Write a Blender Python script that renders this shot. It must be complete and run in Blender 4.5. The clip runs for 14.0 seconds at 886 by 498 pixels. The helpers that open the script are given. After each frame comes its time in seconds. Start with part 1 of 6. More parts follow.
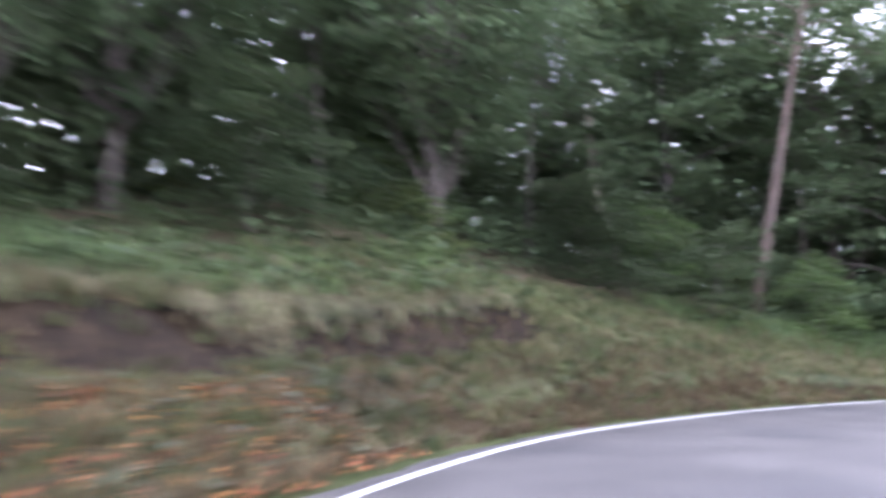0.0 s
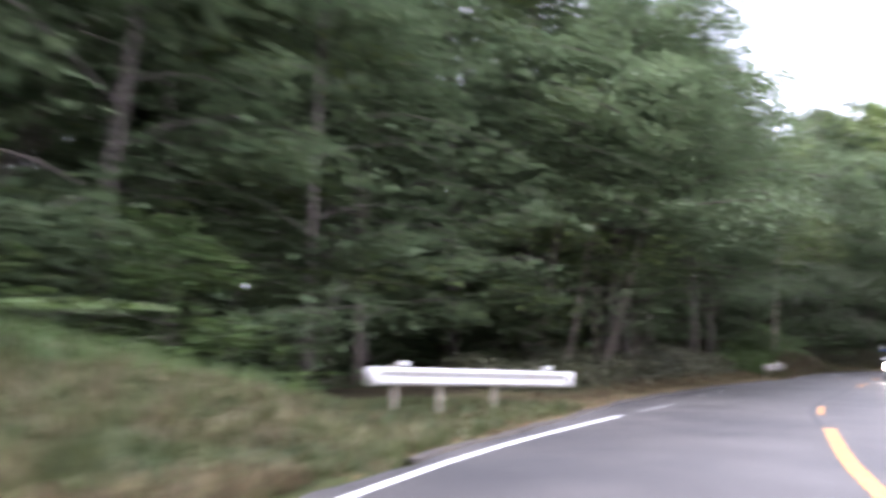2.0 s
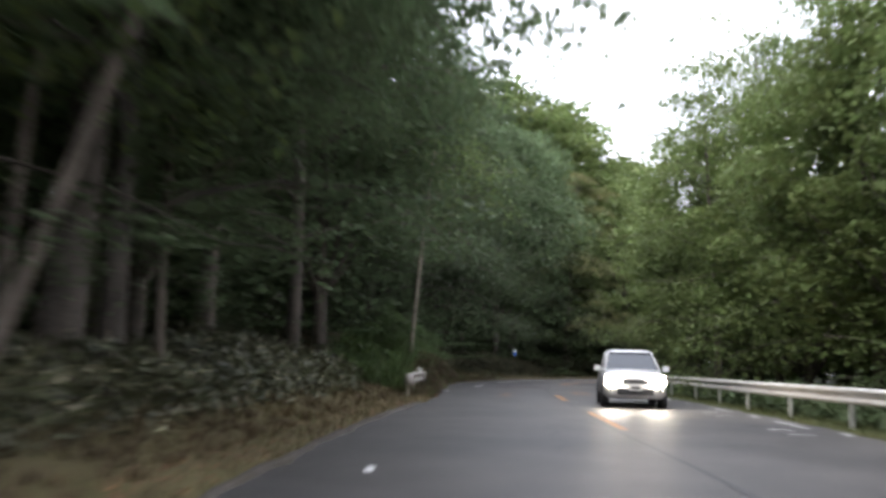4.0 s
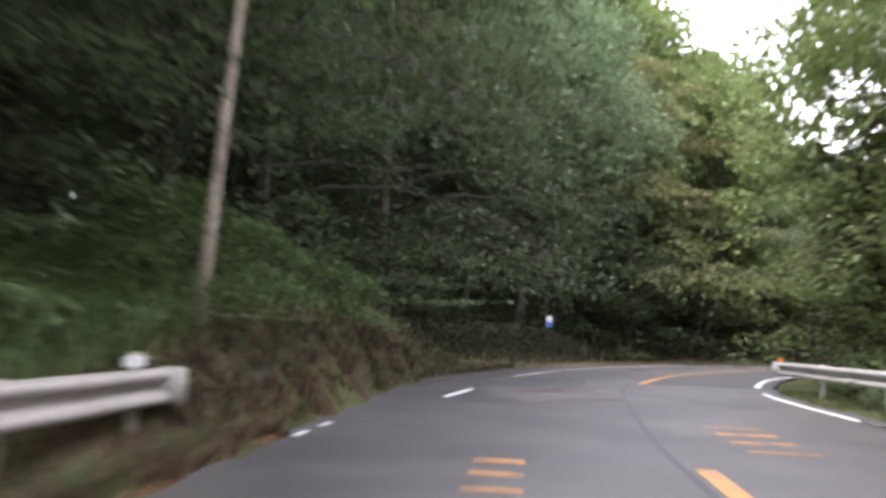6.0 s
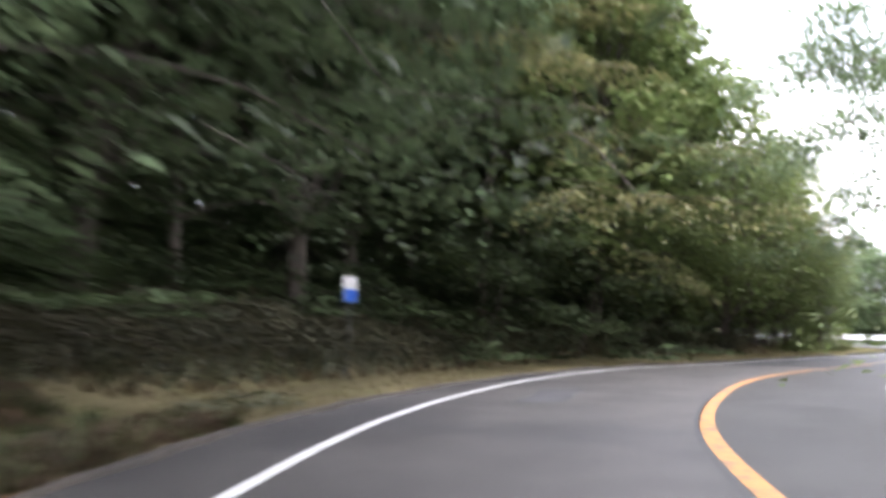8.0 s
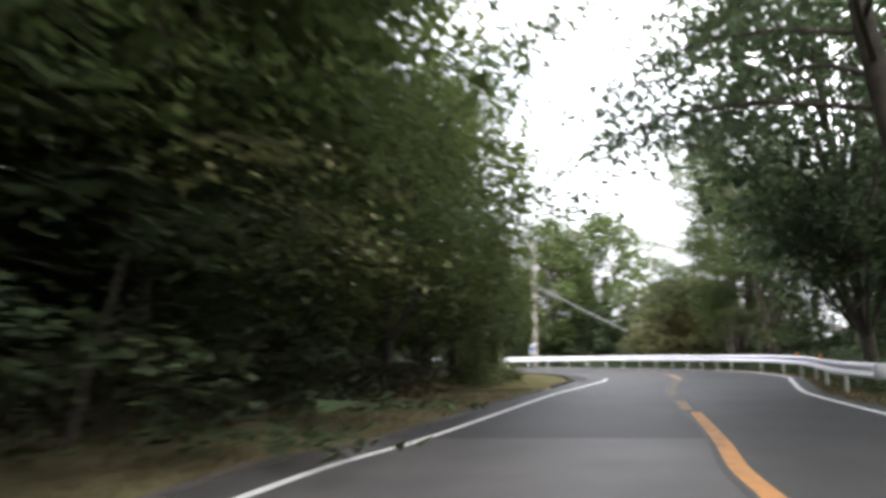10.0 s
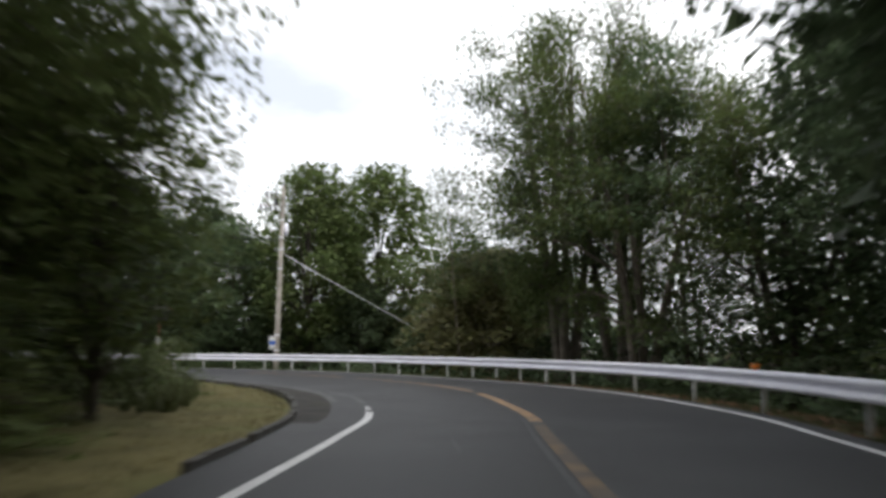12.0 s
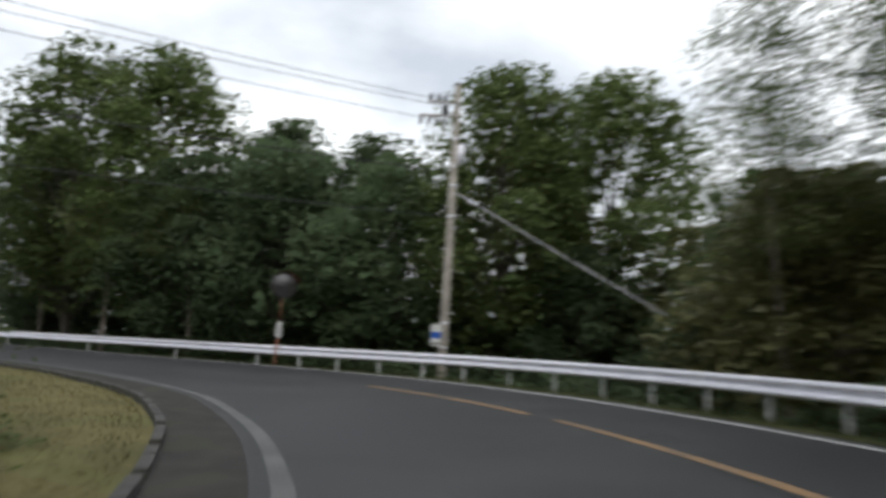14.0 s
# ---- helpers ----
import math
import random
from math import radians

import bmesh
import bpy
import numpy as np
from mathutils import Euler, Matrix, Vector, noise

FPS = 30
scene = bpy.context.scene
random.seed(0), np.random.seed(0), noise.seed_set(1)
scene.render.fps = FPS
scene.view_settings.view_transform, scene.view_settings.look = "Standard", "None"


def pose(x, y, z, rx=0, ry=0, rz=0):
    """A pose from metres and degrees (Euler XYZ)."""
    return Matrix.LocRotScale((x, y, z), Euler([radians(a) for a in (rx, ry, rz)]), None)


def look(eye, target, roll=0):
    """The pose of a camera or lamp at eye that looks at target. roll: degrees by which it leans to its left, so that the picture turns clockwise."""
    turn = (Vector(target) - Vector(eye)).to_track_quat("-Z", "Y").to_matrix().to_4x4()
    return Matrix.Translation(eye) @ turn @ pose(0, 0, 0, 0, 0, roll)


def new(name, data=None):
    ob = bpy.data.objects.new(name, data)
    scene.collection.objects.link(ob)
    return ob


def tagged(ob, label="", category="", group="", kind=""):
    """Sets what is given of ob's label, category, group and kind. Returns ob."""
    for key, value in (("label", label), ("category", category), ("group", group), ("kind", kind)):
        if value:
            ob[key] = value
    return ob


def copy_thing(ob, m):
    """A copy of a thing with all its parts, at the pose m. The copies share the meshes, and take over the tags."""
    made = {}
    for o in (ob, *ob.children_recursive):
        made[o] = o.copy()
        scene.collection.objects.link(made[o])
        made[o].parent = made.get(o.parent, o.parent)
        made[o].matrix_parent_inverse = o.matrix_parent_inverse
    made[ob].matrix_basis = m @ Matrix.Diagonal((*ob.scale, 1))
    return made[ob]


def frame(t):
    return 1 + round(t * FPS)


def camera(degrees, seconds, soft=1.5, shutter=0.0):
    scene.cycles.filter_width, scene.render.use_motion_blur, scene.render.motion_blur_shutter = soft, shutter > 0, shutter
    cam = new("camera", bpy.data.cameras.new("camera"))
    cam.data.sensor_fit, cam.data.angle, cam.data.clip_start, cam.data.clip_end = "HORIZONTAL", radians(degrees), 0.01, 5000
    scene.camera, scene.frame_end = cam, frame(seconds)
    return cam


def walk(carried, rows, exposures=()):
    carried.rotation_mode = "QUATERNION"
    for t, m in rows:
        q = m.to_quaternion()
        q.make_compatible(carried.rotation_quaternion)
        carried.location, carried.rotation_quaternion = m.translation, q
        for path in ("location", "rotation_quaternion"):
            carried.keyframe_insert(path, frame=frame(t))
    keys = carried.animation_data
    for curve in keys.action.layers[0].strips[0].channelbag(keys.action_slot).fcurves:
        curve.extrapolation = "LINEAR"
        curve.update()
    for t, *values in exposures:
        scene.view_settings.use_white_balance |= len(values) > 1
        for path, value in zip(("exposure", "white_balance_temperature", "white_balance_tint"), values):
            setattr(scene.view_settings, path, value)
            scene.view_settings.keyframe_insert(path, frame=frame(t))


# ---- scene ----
# A wooded mountain road with a right-hand bend, a second right-hand bend and a left-hand bend.
cam = camera(56.5, 14.0, soft=3.4, shutter=0.8)
PATH = [
    (0, (4.56, -41.62, 1.21), (0.10, -32.78, 2.59), -1.03),
    (0.5, (3.00, -35.84, 1.20), (0.59, -26.23, 2.52), -0.38),
    (1, (2.64, -30.16, 1.19), (2.50, -20.24, 2.50), -0.99),
    (1.5, (3.26, -24.45, 1.18), (5.50, -14.78, 2.44), 0.66),
    (2, (5.73, -19.59, 1.23), (9.87, -10.58, 2.51), 0.09),
    (2.5, (9.02, -14.98, 1.19), (14.77, -6.91, 2.56), 0.03),
    (3, (12.26, -10.84, 1.20), (18.88, -3.47, 2.57), 0.19),
    (3.5, (15.91, -7.04, 1.24), (23.18, -0.29, 2.53), 0.33),
    (3.7, (17.47, -5.60, 1.20), (24.99, 0.86, 2.51), 1.15),
    (4.225, (22.04, -1.83, 1.20), (29.89, 4.21, 2.54), 1.26),
    (4.75, (27.47, 1.64, 1.22), (35.26, 7.75, 2.60), 1.51),
    (5.275, (33.01, 4.89, 1.23), (40.60, 11.24, 2.67), 1.76),
    (5.8, (37.94, 7.98, 1.23), (45.41, 14.47, 2.70), 1.88),
    (6, (39.58, 9.19, 1.17), (47.10, 15.69, 2.20), 1.86),
    (6.5, (43.78, 12.03, 1.21), (51.24, 18.48, 2.84), 1.20),
    (7, (47.72, 14.91, 1.26), (55.46, 21.17, 2.22), 1.05),
    (7.5, (51.74, 17.49, 1.19), (59.85, 23.11, 2.71), 0.12),
    (8, (56.39, 20.04, 1.19), (65.20, 24.67, 2.15), 0.36),
    (8.5, (60.92, 22.04, 1.22), (70.24, 25.48, 2.42), -0.43),
    (9, (65.87, 23.31, 1.19), (75.53, 25.62, 2.38), -1.53),
    (9.2, (67.84, 23.73, 1.20), (77.58, 25.59, 2.51), -1.34),
    (9.725, (72.66, 24.65, 1.20), (82.56, 25.26, 2.49), -1.36),
    (10.25, (77.04, 24.95, 1.20), (86.95, 24.36, 2.46), -1.43),
    (10.78, (81.49, 24.55, 1.20), (91.29, 22.98, 2.44), -1.49),
    (11.3, (86.49, 23.35, 1.20), (96.17, 21.18, 2.42), -1.52),
    (11.5, (88.54, 22.80, 1.20), (98.17, 20.40, 2.40), -1.06),
    (12, (93.75, 21.18, 1.21), (103.32, 18.53, 2.39), 0.15),
    (12.5, (98.52, 19.70, 1.17), (108.11, 17.14, 2.34), 1.03),
    (13, (103.03, 18.55, 1.19), (112.74, 16.44, 2.34), 1.36),
    (13.5, (107.50, 17.82, 1.21), (117.35, 16.58, 2.33), 1.82),
    (14, (112.29, 17.64, 1.19), (122.23, 17.72, 2.31), 2.32),
]
EXPOSURES = [
    (0.0, 2.85, 5700, 27), (0.4, 3.42, 5750, 28), (1.0, 3.3, 5850, 28), (1.5, 2.85, 5900, 29), (2.4, 2.65, 6200, 20), (3.0, 1.68, 6300, 14), (3.5, 1.85, 6300, 14), (3.7, 1.9, 6300, 14),
    (5.8, 2.85, 6400, 22), (6.5, 2.9, 6400, 20), (7.0, 2.9, 6400, 22), (7.5, 2.6, 6400, 18), (8.0, 2.95, 6400, 18), (8.5, 3.0, 6500, 14), (9.2, 2.6, 6500, 13), (11.3, 1.0, 6600, 12), (12.0, 0.5, 6600, 10), (12.5, 0.15, 6600, 9), (13.0, 0.0, 6500, 8), (14.0, 0.12, 6500, 8),
]
walk(cam, [(t, look(eye, target, roll)) for t, eye, target, roll in PATH], EXPOSURES)

# ---------------------------------------------------------------- light
world = bpy.data.worlds.new("overcast_sky")
scene.world = world
world.use_nodes = True
wn, wl = world.node_tree.nodes, world.node_tree.links
wn.clear()
sky = wn.new("ShaderNodeTexSky")
sky.sky_type = "NISHITA"
sky.sun_disc = False
sky.sun_elevation, sky.sun_rotation = radians(55), radians(270)
sky_coord = wn.new("ShaderNodeTexCoord")
sky_map = wn.new("ShaderNodeMapping")
sky_map.inputs["Scale"].default_value = (1.0, 1.0, 2.2)
cloud = wn.new("ShaderNodeTexNoise")
cloud.inputs["Scale"].default_value, cloud.inputs["Detail"].default_value = 2.2, 6.0
cloud_ramp = wn.new("ShaderNodeValToRGB")
cloud_ramp.color_ramp.elements[0].position, cloud_ramp.color_ramp.elements[0].color = 0.36, (5.6, 6.0, 6.8, 1)
cloud_ramp.color_ramp.elements[1].position, cloud_ramp.color_ramp.elements[1].color = 0.62, (11.5, 11.7, 12.0, 1)
cover = wn.new("ShaderNodeMixRGB")
cover.inputs[0].default_value = 0.92
back = wn.new("ShaderNodeBackground")
back.inputs["Strength"].default_value = 0.115
wout = wn.new("ShaderNodeOutputWorld")
wl.new(sky_coord.outputs["Generated"], sky_map.inputs[0])
wl.new(sky_map.outputs[0], cloud.inputs["Vector"])
wl.new(cloud.outputs["Fac"], cloud_ramp.inputs[0])
wl.new(sky.outputs[0], cover.inputs[1])
wl.new(cloud_ramp.outputs[0], cover.inputs[2])
wl.new(cover.outputs[0], back.inputs[0])
wl.new(back.outputs[0], wout.inputs[0])

sun = new("sun", bpy.data.lights.new("sun", "SUN"))
sun.data.energy, sun.data.angle, sun.data.color = 0.8, radians(40), (1.0, 0.96, 0.9)
sun.matrix_world = look((0, 0, 60), (28.7, 0, 19))


# ---------------------------------------------------------------- materials
def material(name, dark, light, rough=0.8, scale=6.0, fine=60.0, bump=0.3, metal=0.0, vary=0.0, island=0.0, glow=0.0, through_light=0.0, spec=0.5, stains=None, stain_scale=1.2, stain_amount=0.5):
    m = bpy.data.materials.new(name)
    m.use_nodes = True
    n, l = m.node_tree.nodes, m.node_tree.links
    bsdf = n["Principled BSDF"]
    co = n.new("ShaderNodeTexCoord")
    big = n.new("ShaderNodeTexNoise")
    big.inputs["Scale"].default_value, big.inputs["Detail"].default_value = scale, 4.0
    small = n.new("ShaderNodeTexNoise")
    small.inputs["Scale"].default_value, small.inputs["Detail"].default_value = fine, 3.0
    l.new(co.outputs["Object"], big.inputs["Vector"])
    l.new(co.outputs["Object"], small.inputs["Vector"])
    both = n.new("ShaderNodeMath")
    both.operation = "MULTIPLY_ADD"
    both.inputs[1].default_value = 0.45
    l.new(small.outputs["Fac"], both.inputs[0])
    half = n.new("ShaderNodeMath")
    half.operation = "MULTIPLY"
    half.inputs[1].default_value = 0.62
    l.new(big.outputs["Fac"], half.inputs[0])
    l.new(half.outputs[0], both.inputs[2])
    ramp = n.new("ShaderNodeValToRGB")
    ramp.color_ramp.elements[0].position, ramp.color_ramp.elements[0].color = 0.36, (*dark, 1)
    ramp.color_ramp.elements[1].position, ramp.color_ramp.elements[1].color = 0.7, (*light, 1)
    l.new(both.outputs[0], ramp.inputs[0])
    colour = ramp.outputs[0]
    if stains:
        st = n.new("ShaderNodeTexNoise")
        st.inputs["Scale"].default_value, st.inputs["Detail"].default_value = stain_scale, 5.0
        l.new(co.outputs["Object"], st.inputs["Vector"])
        sr = n.new("ShaderNodeMapRange")
        sr.inputs["From Min"].default_value, sr.inputs["From Max"].default_value = 0.5, 0.66
        sr.inputs["To Max"].default_value = stain_amount
        l.new(st.outputs["Fac"], sr.inputs["Value"])
        mx = n.new("ShaderNodeMixRGB")
        mx.inputs[2].default_value = (*stains, 1)
        l.new(sr.outputs[0], mx.inputs[0])
        l.new(colour, mx.inputs[1])
        colour = mx.outputs[0]
    if vary or island:
        hsv = n.new("ShaderNodeHueSaturation")
        value = None
        for amount, source in ((vary, n.new("ShaderNodeObjectInfo").outputs["Random"]), (island, n.new("ShaderNodeNewGeometry").outputs["Random Per Island"])):
            if amount:
                r = n.new("ShaderNodeMapRange")
                r.inputs["To Min"].default_value, r.inputs["To Max"].default_value = 1 - amount, 1 + amount
                l.new(source, r.inputs["Value"])
                if value is None:
                    value = r.outputs[0]
                else:
                    mm = n.new("ShaderNodeMath")
                    mm.operation = "MULTIPLY"
                    l.new(value, mm.inputs[0])
                    l.new(r.outputs[0], mm.inputs[1])
                    value = mm.outputs[0]
        l.new(value, hsv.inputs["Value"])
        if island:
            hr = n.new("ShaderNodeMapRange")
            hr.inputs["To Min"].default_value, hr.inputs["To Max"].default_value = 0.5 - 0.06 * island, 0.5 + 0.05 * island
            l.new(source, hr.inputs["Value"])
            l.new(hr.outputs[0], hsv.inputs["Hue"])
        l.new(colour, hsv.inputs["Color"])
        colour = hsv.outputs[0]
    l.new(colour, bsdf.inputs["Base Color"])
    bsdf.inputs["Roughness"].default_value, bsdf.inputs["Metallic"].default_value = rough, metal
    bsdf.inputs["Specular IOR Level"].default_value = spec
    if bump:
        bm = n.new("ShaderNodeBump")
        bm.inputs["Strength"].default_value, bm.inputs["Distance"].default_value = bump, 0.02
        l.new(both.outputs[0], bm.inputs["Height"])
        l.new(bm.outputs[0], bsdf.inputs["Normal"])
    if glow:
        l.new(colour, bsdf.inputs["Emission Color"])
        bsdf.inputs["Emission Strength"].default_value = glow
    if through_light:
        tr = n.new("ShaderNodeBsdfTranslucent")
        l.new(colour, tr.inputs["Color"])
        mix = n.new("ShaderNodeMixShader")
        mix.inputs[0].default_value = through_light
        l.new(bsdf.outputs[0], mix.inputs[1])
        l.new(tr.outputs[0], mix.inputs[2])
        l.new(mix.outputs[0], n["Material Output"].inputs["Surface"])
    return m


ASPHALT = material("asphalt", (0.041, 0.0385, 0.0375), (0.097, 0.091, 0.087), 0.55, 0.6, 70, 0.6, stains=(0.032, 0.032, 0.035), stain_scale=0.22, stain_amount=0.65, spec=0.35)
ASPHALT_LANE = material("dark_lane_asphalt", (0.024, 0.0235, 0.0235), (0.06, 0.058, 0.057), 0.6, 0.6, 70, 0.6, stains=(0.025, 0.025, 0.027), stain_scale=0.3, stain_amount=0.65, spec=0.3)
ASPHALT_NEW = material("smooth_dark_asphalt", (0.026, 0.026, 0.027), (0.058, 0.058, 0.06), 0.6, 0.5, 75, 0.5, stains=(0.028, 0.028, 0.03), stain_scale=0.25, stain_amount=0.6, spec=0.25)
PATCH_DARK = material("asphalt_repair", (0.036, 0.036, 0.039), (0.075, 0.073, 0.078), 0.75, 0.8, 80, 0.4)
PATCH_RUST = material("rusty_worn_asphalt", (0.058, 0.048, 0.045), (0.098, 0.082, 0.078), 0.8, 0.7, 70, 0.4, stains=(0.05, 0.048, 0.05), stain_scale=0.8, stain_amount=0.9)
LINE_WHITE = material("white_road_paint", (0.5, 0.5, 0.5), (0.75, 0.75, 0.74), 0.7, 3, 50, 0.2)
LINE_WORN = material("worn_white_paint", (0.2, 0.2, 0.2), (0.7, 0.7, 0.69), 0.7, 4, 30, 0.2, stains=(0.08, 0.08, 0.082), stain_scale=3, stain_amount=0.9)
LINE_ORANGE = material("orange_road_paint", (0.3, 0.15, 0.055), (0.55, 0.25, 0.07), 0.7, 5, 40, 0.2, stains=(0.13, 0.1, 0.085), stain_scale=3.5, stain_amount=0.75)
LINE_FADED = material("faded_orange_paint", (0.17, 0.115, 0.07), (0.34, 0.2, 0.09), 0.75, 3, 40, 0.2, stains=(0.1, 0.085, 0.07), stain_scale=1.2, stain_amount=0.8)
LINE_SEAM = material("worn_out_orange_paint", (0.05, 0.042, 0.036), (0.12, 0.085, 0.052), 0.75, 2, 40, 0.3, stains=(0.2, 0.12, 0.05), stain_scale=1.6, stain_amount=0.6)
APRON = material("dirty_apron_asphalt", (0.02, 0.019, 0.018), (0.055, 0.05, 0.044), 0.85, 1.6, 50, 0.5, stains=(0.05, 0.052, 0.03), stain_scale=1.3, stain_amount=0.6, spec=0.25)
SEAM = material("tar_seam", (0.02, 0.02, 0.022), (0.04, 0.04, 0.042), 0.6, 4, 60, 0.2)
SOIL = material("verge_turf", (0.03, 0.04, 0.015), (0.078, 0.084, 0.034), 0.95, 0.7, 9, 1.0, stains=(0.085, 0.082, 0.034), stain_scale=0.3, stain_amount=0.7, spec=0.1)
LAWN = material("yellowing_lawn", (0.085, 0.082, 0.036), (0.2, 0.172, 0.08), 0.95, 0.9, 16, 0.8, stains=(0.12, 0.13, 0.05), stain_scale=0.5, stain_amount=0.7, spec=0.1)
DRY_TURF = material("dry_mown_turf", (0.075, 0.065, 0.034), (0.165, 0.138, 0.076), 0.95, 0.9, 16, 0.8, stains=(0.12, 0.13, 0.05), stain_scale=0.5, stain_amount=0.5, spec=0.1)
GRASS_LAWN = material("lawn_grass", (0.1, 0.094, 0.04), (0.225, 0.19, 0.085), 0.7, 0.4, 3, 0, island=0.3, through_light=0.3)
GRASS_DRY = material("dry_verge_grass", (0.09, 0.077, 0.037), (0.2, 0.165, 0.084), 0.7, 0.4, 3, 0, island=0.35, through_light=0.3)
LITTER = material("forest_floor_litter", (0.03, 0.024, 0.015), (0.09, 0.07, 0.042), 0.95, 0.9, 12, 1.0, stains=(0.05, 0.065, 0.025), stain_scale=0.5, stain_amount=0.6, spec=0.1)
EARTH = material("bare_earth", (0.02, 0.013, 0.008), (0.075, 0.048, 0.027), 0.95, 2.2, 14, 1.0, stains=(0.03, 0.03, 0.015), stain_scale=0.9, stain_amount=0.6, spec=0.1)
# earth of the ledge, with the shade of its undercut put into the colour
EARTH_SHADED = material("shaded_ledge_earth", (0.007, 0.005, 0.004), (0.03, 0.021, 0.014), 0.95, 2.5, 18, 1.0, stains=(0.05, 0.035, 0.02), stain_scale=1.4, stain_amount=0.5, spec=0.1)
BERM = material("dirty_asphalt_kerb", (0.03, 0.027, 0.024), (0.075, 0.062, 0.05), 0.9, 2, 50, 0.5, stains=(0.06, 0.048, 0.03))
CONCRETE = material("kerb_concrete", (0.038, 0.037, 0.034), (0.1, 0.096, 0.086), 0.85, 4, 60, 0.5, stains=(0.05, 0.054, 0.035), stain_scale=2.2, stain_amount=0.7)
GUTTER = material("worn_gutter_concrete", (0.078, 0.078, 0.078), (0.15, 0.15, 0.146), 0.85, 1.5, 50, 0.3, stains=(0.09, 0.09, 0.092), stain_scale=0.8, stain_amount=0.9)
STEEL = material("galvanised_steel", (0.78, 0.77, 0.85), (0.92, 0.91, 0.97), 0.36, 3, 40, 0.15, metal=0.0)
POST_WHITE = material("white_painted_posts", (0.66, 0.66, 0.66), (0.82, 0.82, 0.82), 0.5, 3, 30, 0.1)
POST_CREAM = material("cream_painted_posts", (0.3, 0.27, 0.21), (0.5, 0.46, 0.37), 0.6, 3, 30, 0.15, stains=(0.22, 0.17, 0.12), stain_scale=3, stain_amount=0.6)
STEEL_DULL = material("rust_stained_steel", (0.22, 0.2, 0.18), (0.42, 0.39, 0.36), 0.55, 2, 30, 0.2, metal=0.1, stains=(0.2, 0.14, 0.1), stain_scale=2, stain_amount=0.5)
STEEL_OLD = material("weathered_white_steel", (0.42, 0.41, 0.39), (0.64, 0.63, 0.61), 0.55, 2, 30, 0.2, metal=0.1, stains=(0.25, 0.19, 0.14), stain_scale=2, stain_amount=0.4)
BARK = material("grey_brown_bark", (0.04, 0.034, 0.028), (0.12, 0.1, 0.083), 0.95, 3, 22, 1.0, vary=0.3)
BARK_MID = material("brown_grey_bark", (0.07, 0.056, 0.044), (0.17, 0.14, 0.112), 0.92, 3, 20, 0.9, vary=0.25, stains=(0.07, 0.06, 0.05), stain_scale=1.4, stain_amount=0.7)
BARK_RED = material("reddish_pine_bark", (0.055, 0.04, 0.031), (0.14, 0.1, 0.08), 0.9, 2.5, 18, 1.0, vary=0.15, stains=(0.09, 0.07, 0.06), stain_scale=1.5, stain_amount=0.7)
BARK_PALE = material("pale_bark", (0.16, 0.13, 0.1), (0.37, 0.32, 0.26), 0.9, 2, 16, 0.8, vary=0.2, stains=(0.1, 0.085, 0.07), stain_scale=1.6, stain_amount=0.8)
LEAF = material("green_leaves", (0.06, 0.088, 0.046), (0.126, 0.17, 0.084), 0.6, 0.5, 3, 0, spec=0.2, vary=0.25, island=0.25, through_light=0.45)
# darker copy of the green leaves, deep shade put into the colour
LEAF_SHADED = material("shaded_green_leaves", (0.04, 0.058, 0.028), (0.086, 0.116, 0.052), 0.6, 0.5, 3, 0, spec=0.2, vary=0.25, island=0.25, through_light=0.4)
LEAF_LIGHT = material("yellow_green_leaves", (0.082, 0.12, 0.042), (0.172, 0.216, 0.078), 0.6, 0.5, 3, 0, spec=0.2, vary=0.2, island=0.25, through_light=0.4)
LEAF_YELLOW = material("yellowing_leaves", (0.08, 0.118, 0.04), (0.17, 0.21, 0.078), 0.6, 0.5, 3, 0, spec=0.2, vary=0.2, island=0.25, through_light=0.38)
LEAF_MID = material("mid_green_leaves", (0.075, 0.103, 0.036), (0.16, 0.195, 0.07), 0.6, 0.5, 3, 0, spec=0.2, vary=0.2, island=0.25, through_light=0.45)
LEAF_OLIVE = material("olive_brown_leaves", (0.115, 0.12, 0.048), (0.24, 0.225, 0.095), 0.6, 0.5, 3, 0, vary=0.2, island=0.35, through_light=0.35)
PLASTIC_WHITE = material("white_plastic", (0.6, 0.6, 0.58), (0.8, 0.8, 0.78), 0.4, 4, 40, 0.05)
PLASTIC_ORANGE = material("orange_plastic", (0.75, 0.2, 0.03), (0.9, 0.28, 0.05), 0.4, 4, 40, 0.05)
BLUE = material("blue_sign_paint", (0.02, 0.09, 0.42), (0.04, 0.14, 0.55), 0.45, 4, 40, 0.05)
POLE = material("pole_concrete", (0.22, 0.2, 0.17), (0.42, 0.38, 0.33), 0.85, 2, 30, 0.3, stains=(0.16, 0.14, 0.12), stain_scale=1.5)
DARK = material("dark_rubber", (0.015, 0.015, 0.016), (0.035, 0.035, 0.037), 0.6, 5, 50, 0.1)
CAR_WHITE = material("white_car_paint", (0.5, 0.51, 0.52), (0.6, 0.6, 0.61), 0.22, 2, 20, 0.0, spec=0.6)
CAR_GLASS = material("dark_car_glass", (0.015, 0.018, 0.02), (0.03, 0.034, 0.038), 0.06, 2, 20, 0.0, spec=0.8)
CHROME = material("bright_trim", (0.55, 0.56, 0.58), (0.7, 0.71, 0.73), 0.2, 3, 30, 0.0, metal=0.9)
LAMP_ON = material("lit_headlamp", (1.0, 0.84, 0.6), (1.0, 0.9, 0.72), 0.3, 3, 30, 0.0, glow=45.0)
PAINT_RED = material("faded_red_orange_paint", (0.2, 0.075, 0.045), (0.38, 0.15, 0.085), 0.6, 4, 40, 0.1, stains=(0.3, 0.2, 0.15), stain_scale=5, stain_amount=0.5)
